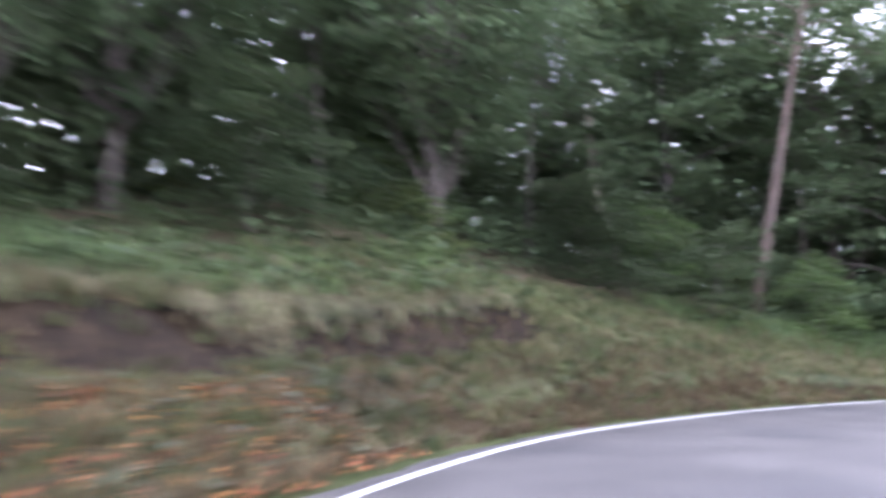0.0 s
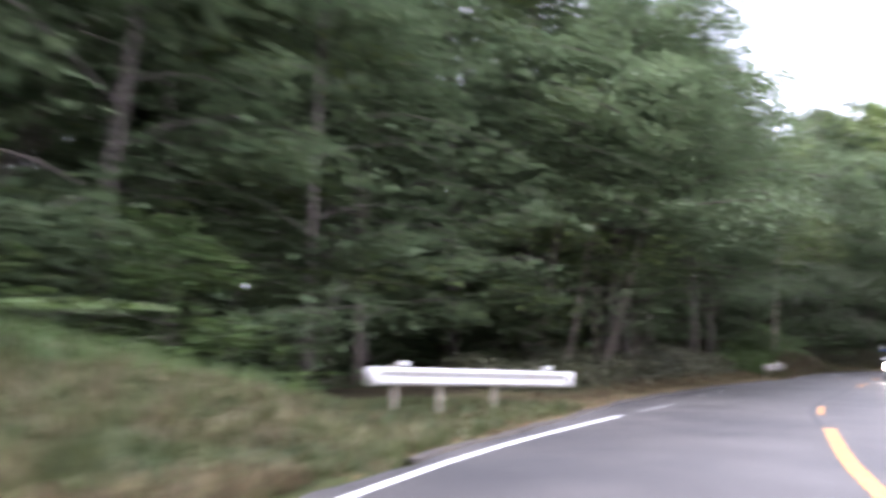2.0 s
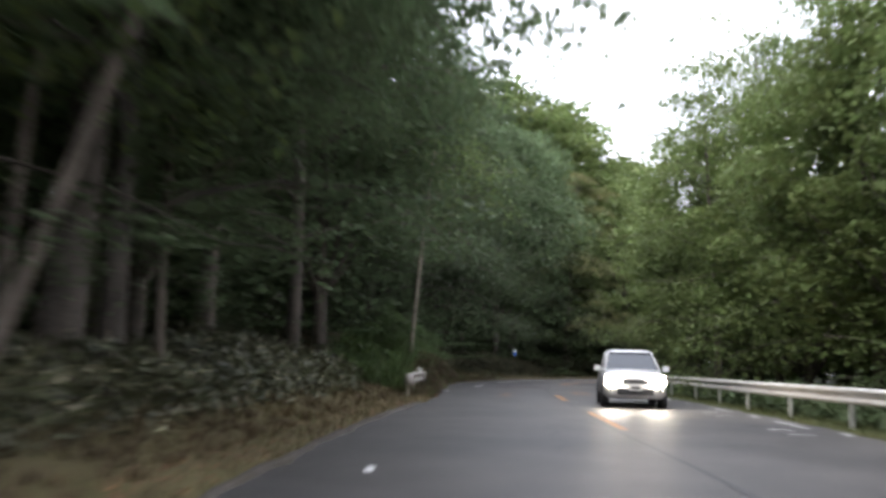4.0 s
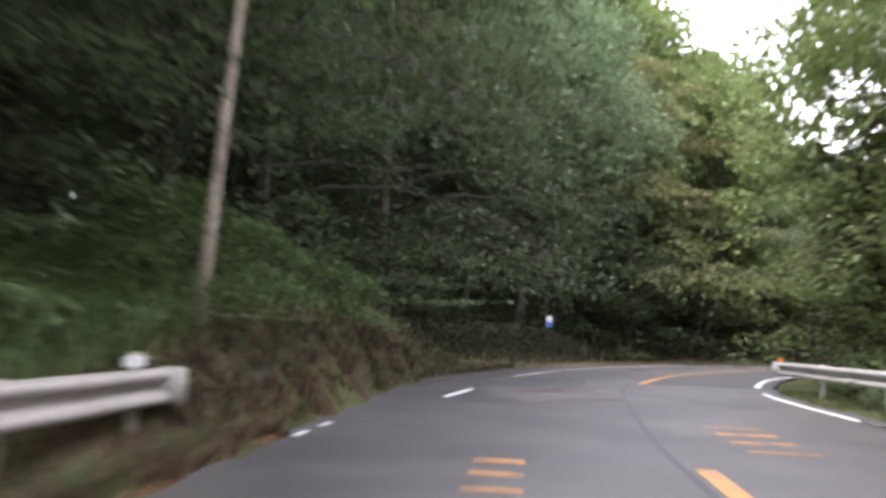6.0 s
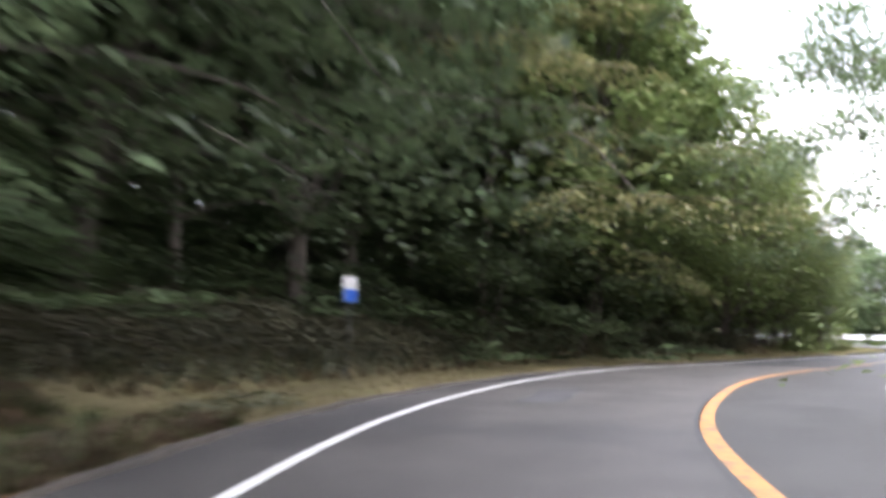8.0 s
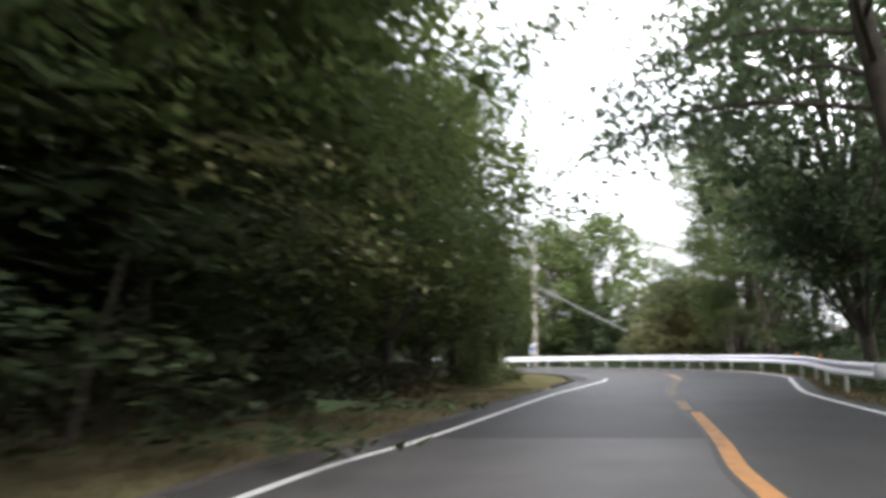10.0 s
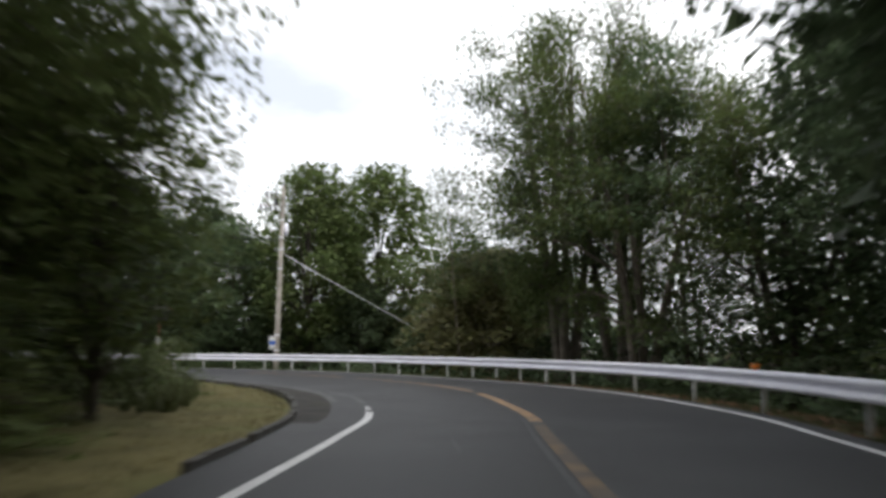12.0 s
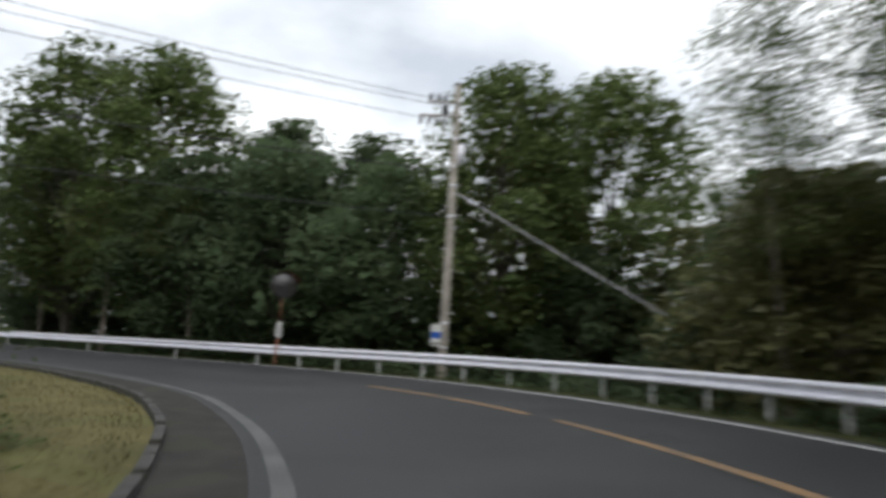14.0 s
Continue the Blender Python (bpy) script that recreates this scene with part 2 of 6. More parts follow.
# dark grey base stands in for the foliage reflected in the mirror
MIRROR = material("convex_mirror_face", (0.16, 0.15, 0.15), (0.24, 0.23, 0.23), 0.32, 2, 20, 0.0, metal=1.0)
GRASS_TALL = material("dry_tall_grass", (0.09, 0.08, 0.037), (0.2, 0.172, 0.09), 0.7, 0.4, 3, 0, island=0.4, through_light=0.3)
SASA_PALE = material("pale_bamboo_leaf_edges", (0.2, 0.18, 0.11), (0.36, 0.33, 0.22), 0.6, 0.6, 3, 0, island=0.4, through_light=0.25)
SASA = material("dwarf_bamboo_leaves", (0.034, 0.044, 0.021), (0.105, 0.105, 0.052), 0.5, 0.6, 3, 0, island=0.45, through_light=0.25)
THICKET = material("dark_brown_green_thicket", (0.03, 0.032, 0.017), (0.095, 0.086, 0.046), 0.75, 0.6, 3, 0, island=0.4, through_light=0.3)
FERN = material("bright_undergrowth", (0.06, 0.1, 0.034), (0.13, 0.19, 0.058), 0.55, 0.6, 3, 0, vary=0.15, island=0.35, through_light=0.4)
DEAD_BROWN = material("fallen_brown_leaves", (0.12, 0.055, 0.03), (0.28, 0.14, 0.075), 0.85, 0.6, 3, 0, island=0.4)
DEAD = material("fallen_orange_leaves", (0.3, 0.1, 0.04), (0.55, 0.2, 0.06), 0.8, 0.6, 3, 0, island=0.4)
RUSSET = material("russet_dead_grass", (0.06, 0.042, 0.026), (0.16, 0.112, 0.068), 0.8, 0.5, 3, 0, island=0.45, through_light=0.25)
WITHERED = material("withered_brown_grass", (0.06, 0.042, 0.022), (0.17, 0.125, 0.065), 0.8, 0.5, 3, 0, island=0.45, through_light=0.25)
GRASS = material("verge_grass", (0.042, 0.064, 0.022), (0.12, 0.128, 0.048), 0.7, 0.4, 3, 0, island=0.4, through_light=0.3)


# ---------------------------------------------------------------- mesh helpers
def mesh_from(name, verts, faces, mat=None, smooth=False):
    me = bpy.data.meshes.new(name)
    me.from_pydata([tuple(v) for v in verts], [], [tuple(f) for f in faces])
    if smooth:
        me.polygons.foreach_set("use_smooth", [True] * len(me.polygons))
    if mat:
        me.materials.append(mat)
    me.update()
    return me


def part(name, data, parent, label="", m=None):
    ob = new(name, data)
    ob.parent = parent
    if m is not None:
        ob.matrix_basis = m
    if label:
        tagged(ob, label)
    return ob


def thing(name, label, category, group="", kind="", m=None):
    ob = tagged(new(name), label, category, group, kind)
    if m is not None:
        ob.matrix_basis = m
    return ob


class Geo:
    """Collects vertices and faces of one part."""

    def __init__(self):
        self.v, self.f = [], []

    def add(self, verts, faces):
        k = len(self.v)
        self.v += [tuple(p) for p in verts]
        self.f += [tuple(i + k for i in f) for f in faces]

    def box(self, c, size, turn=0.0, taper=1.0):
        cx, cy, cz = c
        sx, sy, sz = (q / 2 for q in size)
        ca, sa = math.cos(turn), math.sin(turn)
        pts = []
        for z, k in ((-sz, 1.0), (sz, taper)):
            for x, y in ((-sx, -sy), (sx, -sy), (sx, sy), (-sx, sy)):
                pts.append((cx + (x * ca - y * sa) * k, cy + (x * sa + y * ca) * k, cz + z))
        self.add(pts, [(0, 3, 2, 1), (4, 5, 6, 7), (0, 1, 5, 4), (1, 2, 6, 5), (2, 3, 7, 6), (3, 0, 4, 7)])

    def tube(self, pts, radii, sides=6, cap=True):
        pts = [Vector(p) for p in pts]
        verts, faces = [], []
        for i, p in enumerate(pts):
            d = (pts[min(i + 1, len(pts) - 1)] - pts[max(i - 1, 0)]).normalized()
            a = d.orthogonal().normalized() if abs(d.z) < 0.9 else Vector((1, 0, 0)).cross(d).normalized()
            b = d.cross(a)
            for k in range(sides):
                w = 2 * math.pi * k / sides
                verts.append(p + (a * math.cos(w) + b * math.sin(w)) * radii[i])
        for i in range(len(pts) - 1):
            for k in range(sides):
                q = (k + 1) % sides
                faces.append((i * sides + k, i * sides + q, (i + 1) * sides + q, (i + 1) * sides + k))
        if cap:
            faces.append(tuple(range(sides))[::-1])
            faces.append(tuple((len(pts) - 1) * sides + k for k in range(sides)))
        self.add(verts, faces)

    def mesh(self, name, mat, smooth=False):
        return mesh_from(name, self.v, self.f, mat, smooth)


# ---------------------------------------------------------------- the road's line
# x, y of the centre line; widths to the left line, right line, left asphalt edge; verge, bank height, bank width, slope beyond (left); slope (right)
ROAD = [
    (17, -62, 4.2, 3.4, 4.6, 0.4, 1.2, 1.8, 0.4, -0.1),
    (10, -49, 4.3, 3.4, 4.7, 0.4, 1.2, 1.8, 0.4, -0.1),
    (5.6, -39, 4.4, 3.4, 4.8, 0.4, 1.0, 2.0, 0.42, -0.1),
    (4.3, -31, 4.4, 3.4, 4.8, 0.4, 0.95, 2.0, 0.42, -0.1),
    (5.2, -25.4, 4.4, 3.4, 4.8, 0.4, 0.7, 0.8, 0.62, -0.1),
    (8.0, -19.6, 4.5, 3.4, 4.9, 0.4, 0.6, 1.0, 0.58, -0.1),
    (12.5, -14.3, 4.4, 3.5, 4.75, 0.8, 0.9, 3.2, 0.3, -0.1),
    (17.4, -9.6, 4.0, 3.5, 4.6, 2.0, 0.1, 2.0, 0.05, -0.15),
    (23.2, -4.5, 3.4, 3.5, 4.8, 1.5, 0.2, 2.0, 0.06, -0.15),
    (30, 0.4, 3.4, 3.7, 4.9, 1.2, 0.3, 1.5, 0.1, -0.15),
    (36.5, 5.0, 3.6, 4.0, 4.7, 1.2, 0.3, 1.5, 0.12, -0.15),
    (43.6, 10, 3.7, 4.0, 4.2, 0.8, 0.3, 1.5, 0.2, -0.15),
    (50, 14.3, 3.7, 3.6, 4.5, 0.25, 1.15, 0.6, 0.3, -0.15),
    (56, 17.9, 3.38, 3.2, 5.0, 0.25, 1.15, 0.6, 0.3, -0.1),
    (60.4, 19.9, 3.7, 3.0, 5.0, 0.8, 0.8, 0.9, 0.3, -0.05),
    (66.5, 21.8, 4.07, 3.0, 5.3, 2.2, 0.5, 1.2, 0.35, -0.05),
    (72.5, 22.6, 4.48, 2.9, 5.4, 2.8, 0.5, 1.2, 0.5, -0.05),
    (78, 22.7, 4.6, 2.9, 5.3, 2.8, 0.5, 1.2, 0.55, -0.05),
    (82.5, 22.1, 4.4, 3.0, 5.2, 2.2, 0.4, 1.5, 0.45, -0.05),
    (86, 21.25, 4.05, 3.05, 4.65, 2.2, 0.3, 1.5, 0.25, -0.1),
    (94, 19.4, 3.6, 3.0, 4.3, 2.5, 0.3, 1.5, 0.2, -0.2),
    (98, 18.5, 3.3, 3.2, 4.0, 2.8, 0.3, 1.5, 0.15, -0.35),
    (104, 16.7, 3.0, 3.6, 4.0, 3.0, 0.3, 1.5, 0.12, -0.4),
    (108, 15.5, 3.0, 3.8, 4.3, 3.0, 0.3, 1.5, 0.1, -0.4),
    (113.5, 14.5, 3.4, 3.7, 4.9, 3.0, 0.3, 1.5, 0.08, -0.4),
    (118, 14.3, 4.2, 3.4, 5.4, 3.0, 0.3, 1.5, 0.06, -0.4),
    (122.3, 14.9, 4.6, 3.2, 5.8, 3.0, 0.3, 1.5, 0.06, -0.4),
    (126.4, 16.0, 4.9, 3.2, 6.1, 3.0, 0.3, 1.5, 0.06, -0.4),
    (131.0, 18.0, 5.0, 3.4, 6.3, 3.0, 0.3, 1.5, 0.06, -0.35),
    (136, 21.5, 5.0, 3.8, 6.4, 3.0, 0.3, 1.5, 0.06, -0.3),
    (140.5, 26, 4.6, 4.0, 6.0, 3.0, 0.3, 1.5, 0.06, -0.3),
    (146, 32.2, 4.2, 4.0, 5.5, 3.0, 0.3, 1.5, 0.06, -0.3),
    (152, 39, 3.8, 4.0, 5.0, 3.0, 0.3, 1.5, 0.06, -0.3),
    (161, 49, 3.6, 4.0, 4.6, 3.0, 0.3, 1.5, 0.06, -0.3),
    (176, 66, 3.6, 4.0, 4.6, 3.0, 0.3, 1.5, 0.06, -0.3),
]


def spline(rows, step):
    """Catmull-Rom through the rows, sampled about every step metres."""
    a = np.array(rows, float)
    a = np.vstack([2 * a[0] - a[1], a, 2 * a[-1] - a[-2]])
    out = []
    for i in range(1, len(a) - 2):
        n = max(2, int(np.linalg.norm(a[i + 1, :2] - a[i, :2]) / step))
        for k in range(n):
            w = k / n
            p0, p1, p2, p3 = a[i - 1 : i + 3]
            out.append(0.5 * (2 * p1 + (p2 - p0) * w + (2 * p0 - 5 * p1 + 4 * p2 - p3) * w * w + (3 * p1 - p0 - 3 * p2 + p3) * w**3))
    out.append(a[-2])
    return np.array(out)


LINE = spline(ROAD, 0.5)
XY = LINE[:, :2]
tangent = np.gradient(XY, axis=0)
tangent /= np.linalg.norm(tangent, axis=1)[:, None]
LEFT = np.stack([-tangent[:, 1], tangent[:, 0]], 1)


def nearest(x, y):
    """Index of the nearest sample of the road and the distance from its middle, positive to the left."""
    x, y = np.atleast_1d(x), np.atleast_1d(y)
    idx = np.empty(len(x), int)
    for a in range(0, len(x), 4000):
        d = (x[a : a + 4000, None] - XY[None, :, 0]) ** 2 + (y[a : a + 4000, None] - XY[None, :, 1]) ** 2
        idx[a : a + 4000] = d.argmin(1)
    off = (x - XY[idx, 0]) * LEFT[idx, 0] + (y - XY[idx, 1]) * LEFT[idx, 1]
    full = np.hypot(x - XY[idx, 0], y - XY[idx, 1])
    return idx, np.where(off >= 0, full, -full)


def smooth01(v):
    v = np.clip(v, 0, 1)
    return v * v * (3 - 2 * v)


def wave(x, y):
    return np.sin(x * 0.31 + 1.3 * np.sin(y * 0.17)) * np.sin(y * 0.27 + 1.1 * np.sin(x * 0.23)) + 0.5 * np.sin(x * 1.1 + y * 0.7) * np.sin(y * 1.3 - x * 0.5) + 0.25 * np.sin(x * 2.9 - y * 1.7) * np.sin(y * 3.1 + x * 1.3)


def height(x, y):
    """The ground's height."""
    x, y = np.atleast_1d(np.asarray(x, float)), np.atleast_1d(np.asarray(y, float))
    i, d = nearest(x, y)
    r = LINE[i]
    edge, verge, bh, bw, up, down = r[:, 4], r[:, 5], r[:, 6], r[:, 7], r[:, 8], r[:, 9]
    w = wave(x, y)
    a = d - edge
    left = -0.12 + 0.15 * smooth01((a + 0.15) / 0.5) + 0.03 * w * smooth01(a / 1.0)
    foot = verge + 0.15 * w
    left += bh * smooth01((a - foot) / bw)
    step = smooth01((-24.5 - XY[i, 1]) / 2.0) * smooth01((60 + XY[i, 1]) / 4)
    left += 0.8 * step * smooth01((a - 2.9 - 0.25 * w) / 0.4)
    b = np.maximum(a - foot - bw, 0)
    left += up * 18 * (1 - np.exp(-b / 18)) + 0.12 * w * smooth01(b / 3)
    b = -d - r[:, 3] - 1.3
    right = -0.12 + 0.1 * smooth01((-d - r[:, 3] - 0.35) / 0.4) + np.minimum(down * 16 * (1 - np.exp(-np.maximum(b, 0) / 16)), 9) + 0.1 * w * smooth01(b / 3)
    return np.where(d > 0, left, right)


def at_road(k, off, z=0.0):
    p = XY[k] + LEFT[k] * off
    return (p[0], p[1], z)


# ---------------------------------------------------------------- ground and road
def axis(lo, hi, step, far):
    mid = np.arange(lo, hi + step / 2, step)
    grow = np.cumsum(step * 1.25 ** np.arange(1, 40))
    grow = grow[grow < far]
    return np.concatenate([lo - grow[::-1], mid, hi + grow])


gx, gy = axis(-20, 160, 0.64, 900), axis(-58, 55, 0.64, 900)
mx, my = np.meshgrid(gx, gy)
flat_x, flat_y = mx.ravel(), my.ravel()
gz = height(flat_x, flat_y)
nx, ny = len(gx), len(gy)
cell = (np.arange(ny - 1)[:, None] * nx + np.arange(nx - 1)[None, :]).ravel()
def region(x, y):
    """Which ground lies there: 0 turf, 1 forest floor, 2 bare earth, 3 dry turf, 4 lawn, 5 ledge earth darkened for the
    undercut's shade.
    """
    i, d = nearest(x, y)
    r = LINE[i]
    a = np.where(d > 0, d - r[:, 4], -d - r[:, 3])
    w = wave(x, y)
    foot, end = r[:, 5] + 0.15 * w, r[:, 5] + r[:, 7] + 0.15 * w
    grassy = (XY[i, 0] < 14) & (XY[i, 1] > -27) & (XY[i, 1] < -8) & (d > 0)
    floor = np.where(d > 0, np.where(grassy, a > 6.5 + w, a > end + 0.3 + 0.6 * w), a > 2.0 + 0.4 * w)
    bank = (d > 0) & (a > foot + 0.05) & (a < np.where(grassy, foot + 0.7, end)) & (r[:, 6] > 0.55)
    step = (XY[i, 1] < -24) & (XY[i, 1] > -60) & (XY[i, 0] < 20)
    ledge = (d > 0) & step & (a > 2.4) & (a < 3.7 + 0.25 * w)
    return np.where(ledge, 5, np.where(bank, 2, np.where(floor, 1, np.where((d > 0) & (XY[i, 0] > 99), 4, np.where((d > 0) & ((XY[i, 0] > 61) | ((XY[i, 0] > 13.5) & (XY[i, 0] < 45))), 3, 0)))))


ground = tagged(new("ground", mesh_from("ground", np.stack([flat_x, flat_y, gz], 1).tolist(), np.stack([cell, cell + 1, cell + nx + 1, cell + nx], 1).tolist(), SOIL, True)), "grassy forest ground with bare brown soil banks", "ground", kind="structure")
ground.data.materials.append(LITTER)
ground.data.materials.append(EARTH)
ground.data.materials.append(DRY_TURF)
ground.data.materials.append(LAWN)
ground.data.materials.append(EARTH_SHADED)
cx, cy = (mx[:-1, :-1] + mx[1:, 1:]).ravel() / 2, (my[:-1, :-1] + my[1:, 1:]).ravel() / 2
ground.data.polygons.foreach_set("material_index", region(cx, cy).astype(np.int32))


def ribbon(name, k0, k1, off_a, off_b, mat, z, thick=0.0, steps=6):
    """A strip along the road between two offsets (functions of the sample's index)."""
    v, f = [], []
    n = k1 - k0
    for k in range(k0, k1):
        a, b = off_a(k), off_b(k)
        for j in range(steps + 1):
            v.append(at_road(k, a + (b - a) * j / steps, z))
    w = steps + 1
    for i in range(n - 1):
        for j in range(steps):
            q = i * w + j
            f.append((q, q + 1, q + w + 1, q + w))
    if thick:
        base = len(v)
        for i in range(n):
            for j in (0, steps):
                p = v[i * w + j]
                v.append((p[0], p[1], z - thick))
        for i in range(n - 1):
            f.append((i * w, (i + 1) * w, base + 2 * i + 2, base + 2 * i))
            f.append(((i + 1) * w + steps, i * w + steps, base + 2 * i + 1, base + 2 * i + 3))
    return mesh_from(name, v, f, mat, False)


N = len(LINE)
rough_edge = np.array([0.06 * math.sin(k * 0.9) + 0.05 * math.sin(k * 2.3) for k in range(N)])
rough_edge[XY[:, 0] > 99] = 0.0


def edge_left(k):
    return LINE[k, 4] + rough_edge[k]


def edge_right(k):
    return -LINE[k, 3] - 0.45 + rough_edge[k]


joint = int(nearest(86, 21.1)[0][0])
tagged(new("road", ribbon("road", 0, joint + 1, edge_left, edge_right, ASPHALT, 0.0, 0.2)), "worn grey asphalt two-lane mountain road", "road", kind="structure")
tagged(new("road", ribbon("road", joint, N, edge_left, edge_right, ASPHALT_NEW, 0.0, 0.2)), "smooth dark asphalt round the left-hand bend", "road", kind="structure")

# outer lane overlaid in a darker asphalt tone up to the joint
lane_start = int(nearest(60.4, 19.9)[0][0])
tagged(new("road_lane", ribbon("road_lane", lane_start, joint + 1, lambda k: 0.1, lambda k: edge_right(k) + 0.02, ASPHALT_LANE, 0.003)), "darker asphalt of the outer lane", "road", kind="structure")


def index_at(x, y):
    return int(nearest(x, y)[0][0])


def painted(name, spans, off, width, mat, label):
    for a, b in spans:
        k0, k1 = index_at(*a), index_at(*b)
        ob = new(name, ribbon(name, k0, max(k1, k0 + 2), lambda k: off(k) + width / 2, lambda k: off(k) - width / 2, mat, 0.006, 0.0, 1))
        tagged(ob, label, "road marking", kind="structure")


EDGE_LABEL = "white painted edge line along the asphalt"
painted("white_line", [((17, -62), (16.8, -5.0)), ((51.5, 19.5), (54.3, 21.1)), ((59.6, 23.7), (109.6, 18.4))], lambda k: LINE[k, 2], 0.14, LINE_WHITE, EDGE_LABEL)
painted("white_line", [((53.5, 12), (60, 17)), ((62.3, 17.6), (176, 62))], lambda k: -LINE[k, 3], 0.15, LINE_WHITE, "white painted edge line beside the guard rail")
for x0, x1, off in ((25.6, 27.0, 0.0), (29.4, 30.0, 0.03), (31.6, 33.2, 0.0), (34.4, 35.0, -0.2), (35.8, 37.6, 0.02), (38.6, 39.2, -0.05), (40.4, 42.4, 0.0), (43.6, 44.2, 0.04), (45.6, 48.0, 0.0), (49.6, 50.4, 0.03), (51.4, 52.8, 0.0)):
    ends = [tuple(XY[int(np.abs(XY[40:260, 0] - x).argmin()) + 40]) for x in (x0, x1)]
    painted("worn_line", [ends], lambda k: -LINE[k, 3] + off + 0.03 * math.sin(k * 1.7), 0.13, LINE_WORN, "worn rest of the white edge line beside the guard rail")
painted("worn_line", [((17.4, -4.7), (20.8, -2.1))], lambda k: LINE[k, 2] + 0.01, 0.07, LINE_WORN, "thin worn rest of the white edge line")
painted("worn_line", [((24.0, 0.2), (24.6, 0.6)), ((27.0, 2.2), (27.6, 2.6)), ((46.0, 15.8), (46.5, 16.2)), ((46.9, 16.4), (47.7, 17.0))], lambda k: LINE[k, 2] + 0.5, 0.1, LINE_WHITE, "worn rest of the white edge line")
painted("worn_line", [((109.7, 18.4), (111.3, 18.3))], lambda k: LINE[k, 2], 0.1, LINE_WORN, "worn rest of the white edge line")
painted("worn_line", [((111.4, 18.4), (116.5, 18.2))], lambda k: LINE[k, 2] + 0.02, 0.13, GUTTER, "worn pale edge line")
painted("gutter_strip", [((112, 18.9), (150, 41))], lambda k: LINE[k, 2] + 0.62 - 0.5 * min(max((XY[k, 0] - 113) / 6, 0), 1), 0.19, GUTTER, "pale concrete gutter strip beside the kerb")
apron = ribbon("apron", index_at(106, 16), index_at(146, 32.2), lambda k: LINE[k, 4] - 0.01, lambda k: max(LINE[k, 2] + 0.72 - 0.34 * min(max((XY[k, 0] - 113) / 6, 0), 1), LINE[k, 4] - 1.3), APRON, 0.004, 0.0, 4)
tagged(new("apron", apron), "dirty dark asphalt apron between the gutter and the kerb", "pavement", kind="structure")
painted("centre_line", [((20.4, -6.6), (23.3, -4.3))], lambda k: 0.04, 0.12, LINE_ORANGE, "worn orange painted centre line")
painted("centre_line", [((34.2, 3.4), (38.9, 6.7))], lambda k: 0.02, 0.13, LINE_ORANGE, "worn orange painted centre line")
painted("centre_line", [((12, -15), (18.2, -8.9)), ((43.6, 10), (47.4, 12.6)), ((60.4, 20), (91, 20.1))], lambda k: 0.04 * min(max((XY[k, 0] - 62) / 8, 0), 1), 0.2, LINE_ORANGE, "worn orange painted centre line")
painted("centre_line", [((95.0, 19.1), (106.4, 16.2))], lambda k: 0.15, 0.2, LINE_SEAM, "dark sealed seam with the last traces of orange paint")
painted("centre_line", [((91.3, 20), (94.8, 19.1)), ((106.6, 16.2), (115.2, 14.4)), ((127, 16.2), (134, 20))], lambda k: 0.15 * min(max((116 - XY[k, 0]) / 5, 0), 1), 0.22, LINE_FADED, "faded orange painted centre line")
painted("centre_line", [((115.6, 14.3), (126.5, 16.1))], lambda k: 0.0, 0.2, LINE_FADED, "worn orange painted centre line")
painted("tar_seam", [((18.3, -8.8), (60.3, 19.9))], lambda k: 0.16 + 0.05 * math.sin(k * 0.21), 0.085, SEAM, "dark tar seam between the two lanes")
painted("tar_seam", [((61, 20.2), (122, 14.8))], lambda k: 0.18 + 0.13 * min(max((XY[k, 0] - 88) / 4, 0), 1) * min(max((118 - XY[k, 0]) / 6, 0), 1) + 0.03 * math.sin(k * 0.13), 0.07, SEAM, "dark tar seam beside the centre line")


def cross_bars(x, y, off, count, length, gap, mat, label):
    """Short bars painted along the road at one place."""
    k = index_at(x, y)
    t, n = tangent[k], LEFT[k]
    for j in range(count):
        g = Geo()
        c = XY[k] + n * off + t * gap * j
        h, w = n * length / 2, t * 0.075
        w = w * (0.7 + 0.3 * ((j * 7) % 3))
        g.add([(*(c - h - w), 0.007), (*(c + h - w), 0.007), (*(c + h * 0.9 + w), 0.007), (*(c - h * 0.95 + w), 0.007)], [(0, 1, 2, 3)])
        tagged(new("cross_bar", g.mesh("cross_bar", mat)), label, "road marking", kind="structure")


cross_bars(44.7, 13.0, 1.9, 3, 0.5, 0.75, LINE_ORANGE, "worn orange slow-down bar painted across the lane")
cross_bars(48.8, 12.2, -1.1, 4, 0.8, 0.85, LINE_ORANGE, "worn orange slow-down bar painted across the lane")
cross_bars(34.5, 3.4, -3.2, 2, 0.5, 1.1, LINE_WHITE, "worn white patch of road paint")
cross_bars(38.5, 6.2, -3.3, 2, 0.4, 1.3, LINE_WHITE, "worn white patch of road paint")


def berm(a, b, label):
    """A low rounded asphalt kerb at the edge of the verge."""
    k0, k1 = index_at(*a), index_at(*b)
    prof = [(-0.02, -0.05), (0.0, 0.03), (0.04, 0.055), (0.09, 0.055), (0.13, 0.03), (0.15, -0.05)]
    v, f = [], []
    for k in range(k0, k1):
        for o, h in prof:
            v.append(at_road(k, LINE[k, 4] + rough_edge[k] * 0.5 + o, h + 0.012 * math.sin(k * 0.8)))
    w = len(prof)
    for i in range(k1 - k0 - 1):
        for j in range(w - 1):
            q = i * w + j
            f.append((q, q + 1, q + w + 1, q + w))
    tagged(new("asphalt_kerb", mesh_from("asphalt_kerb", v, f, BERM, True)), label, "kerb", kind="structure")


berm((13, -13.8), (41, 8), "low dirty asphalt kerb at the verge")
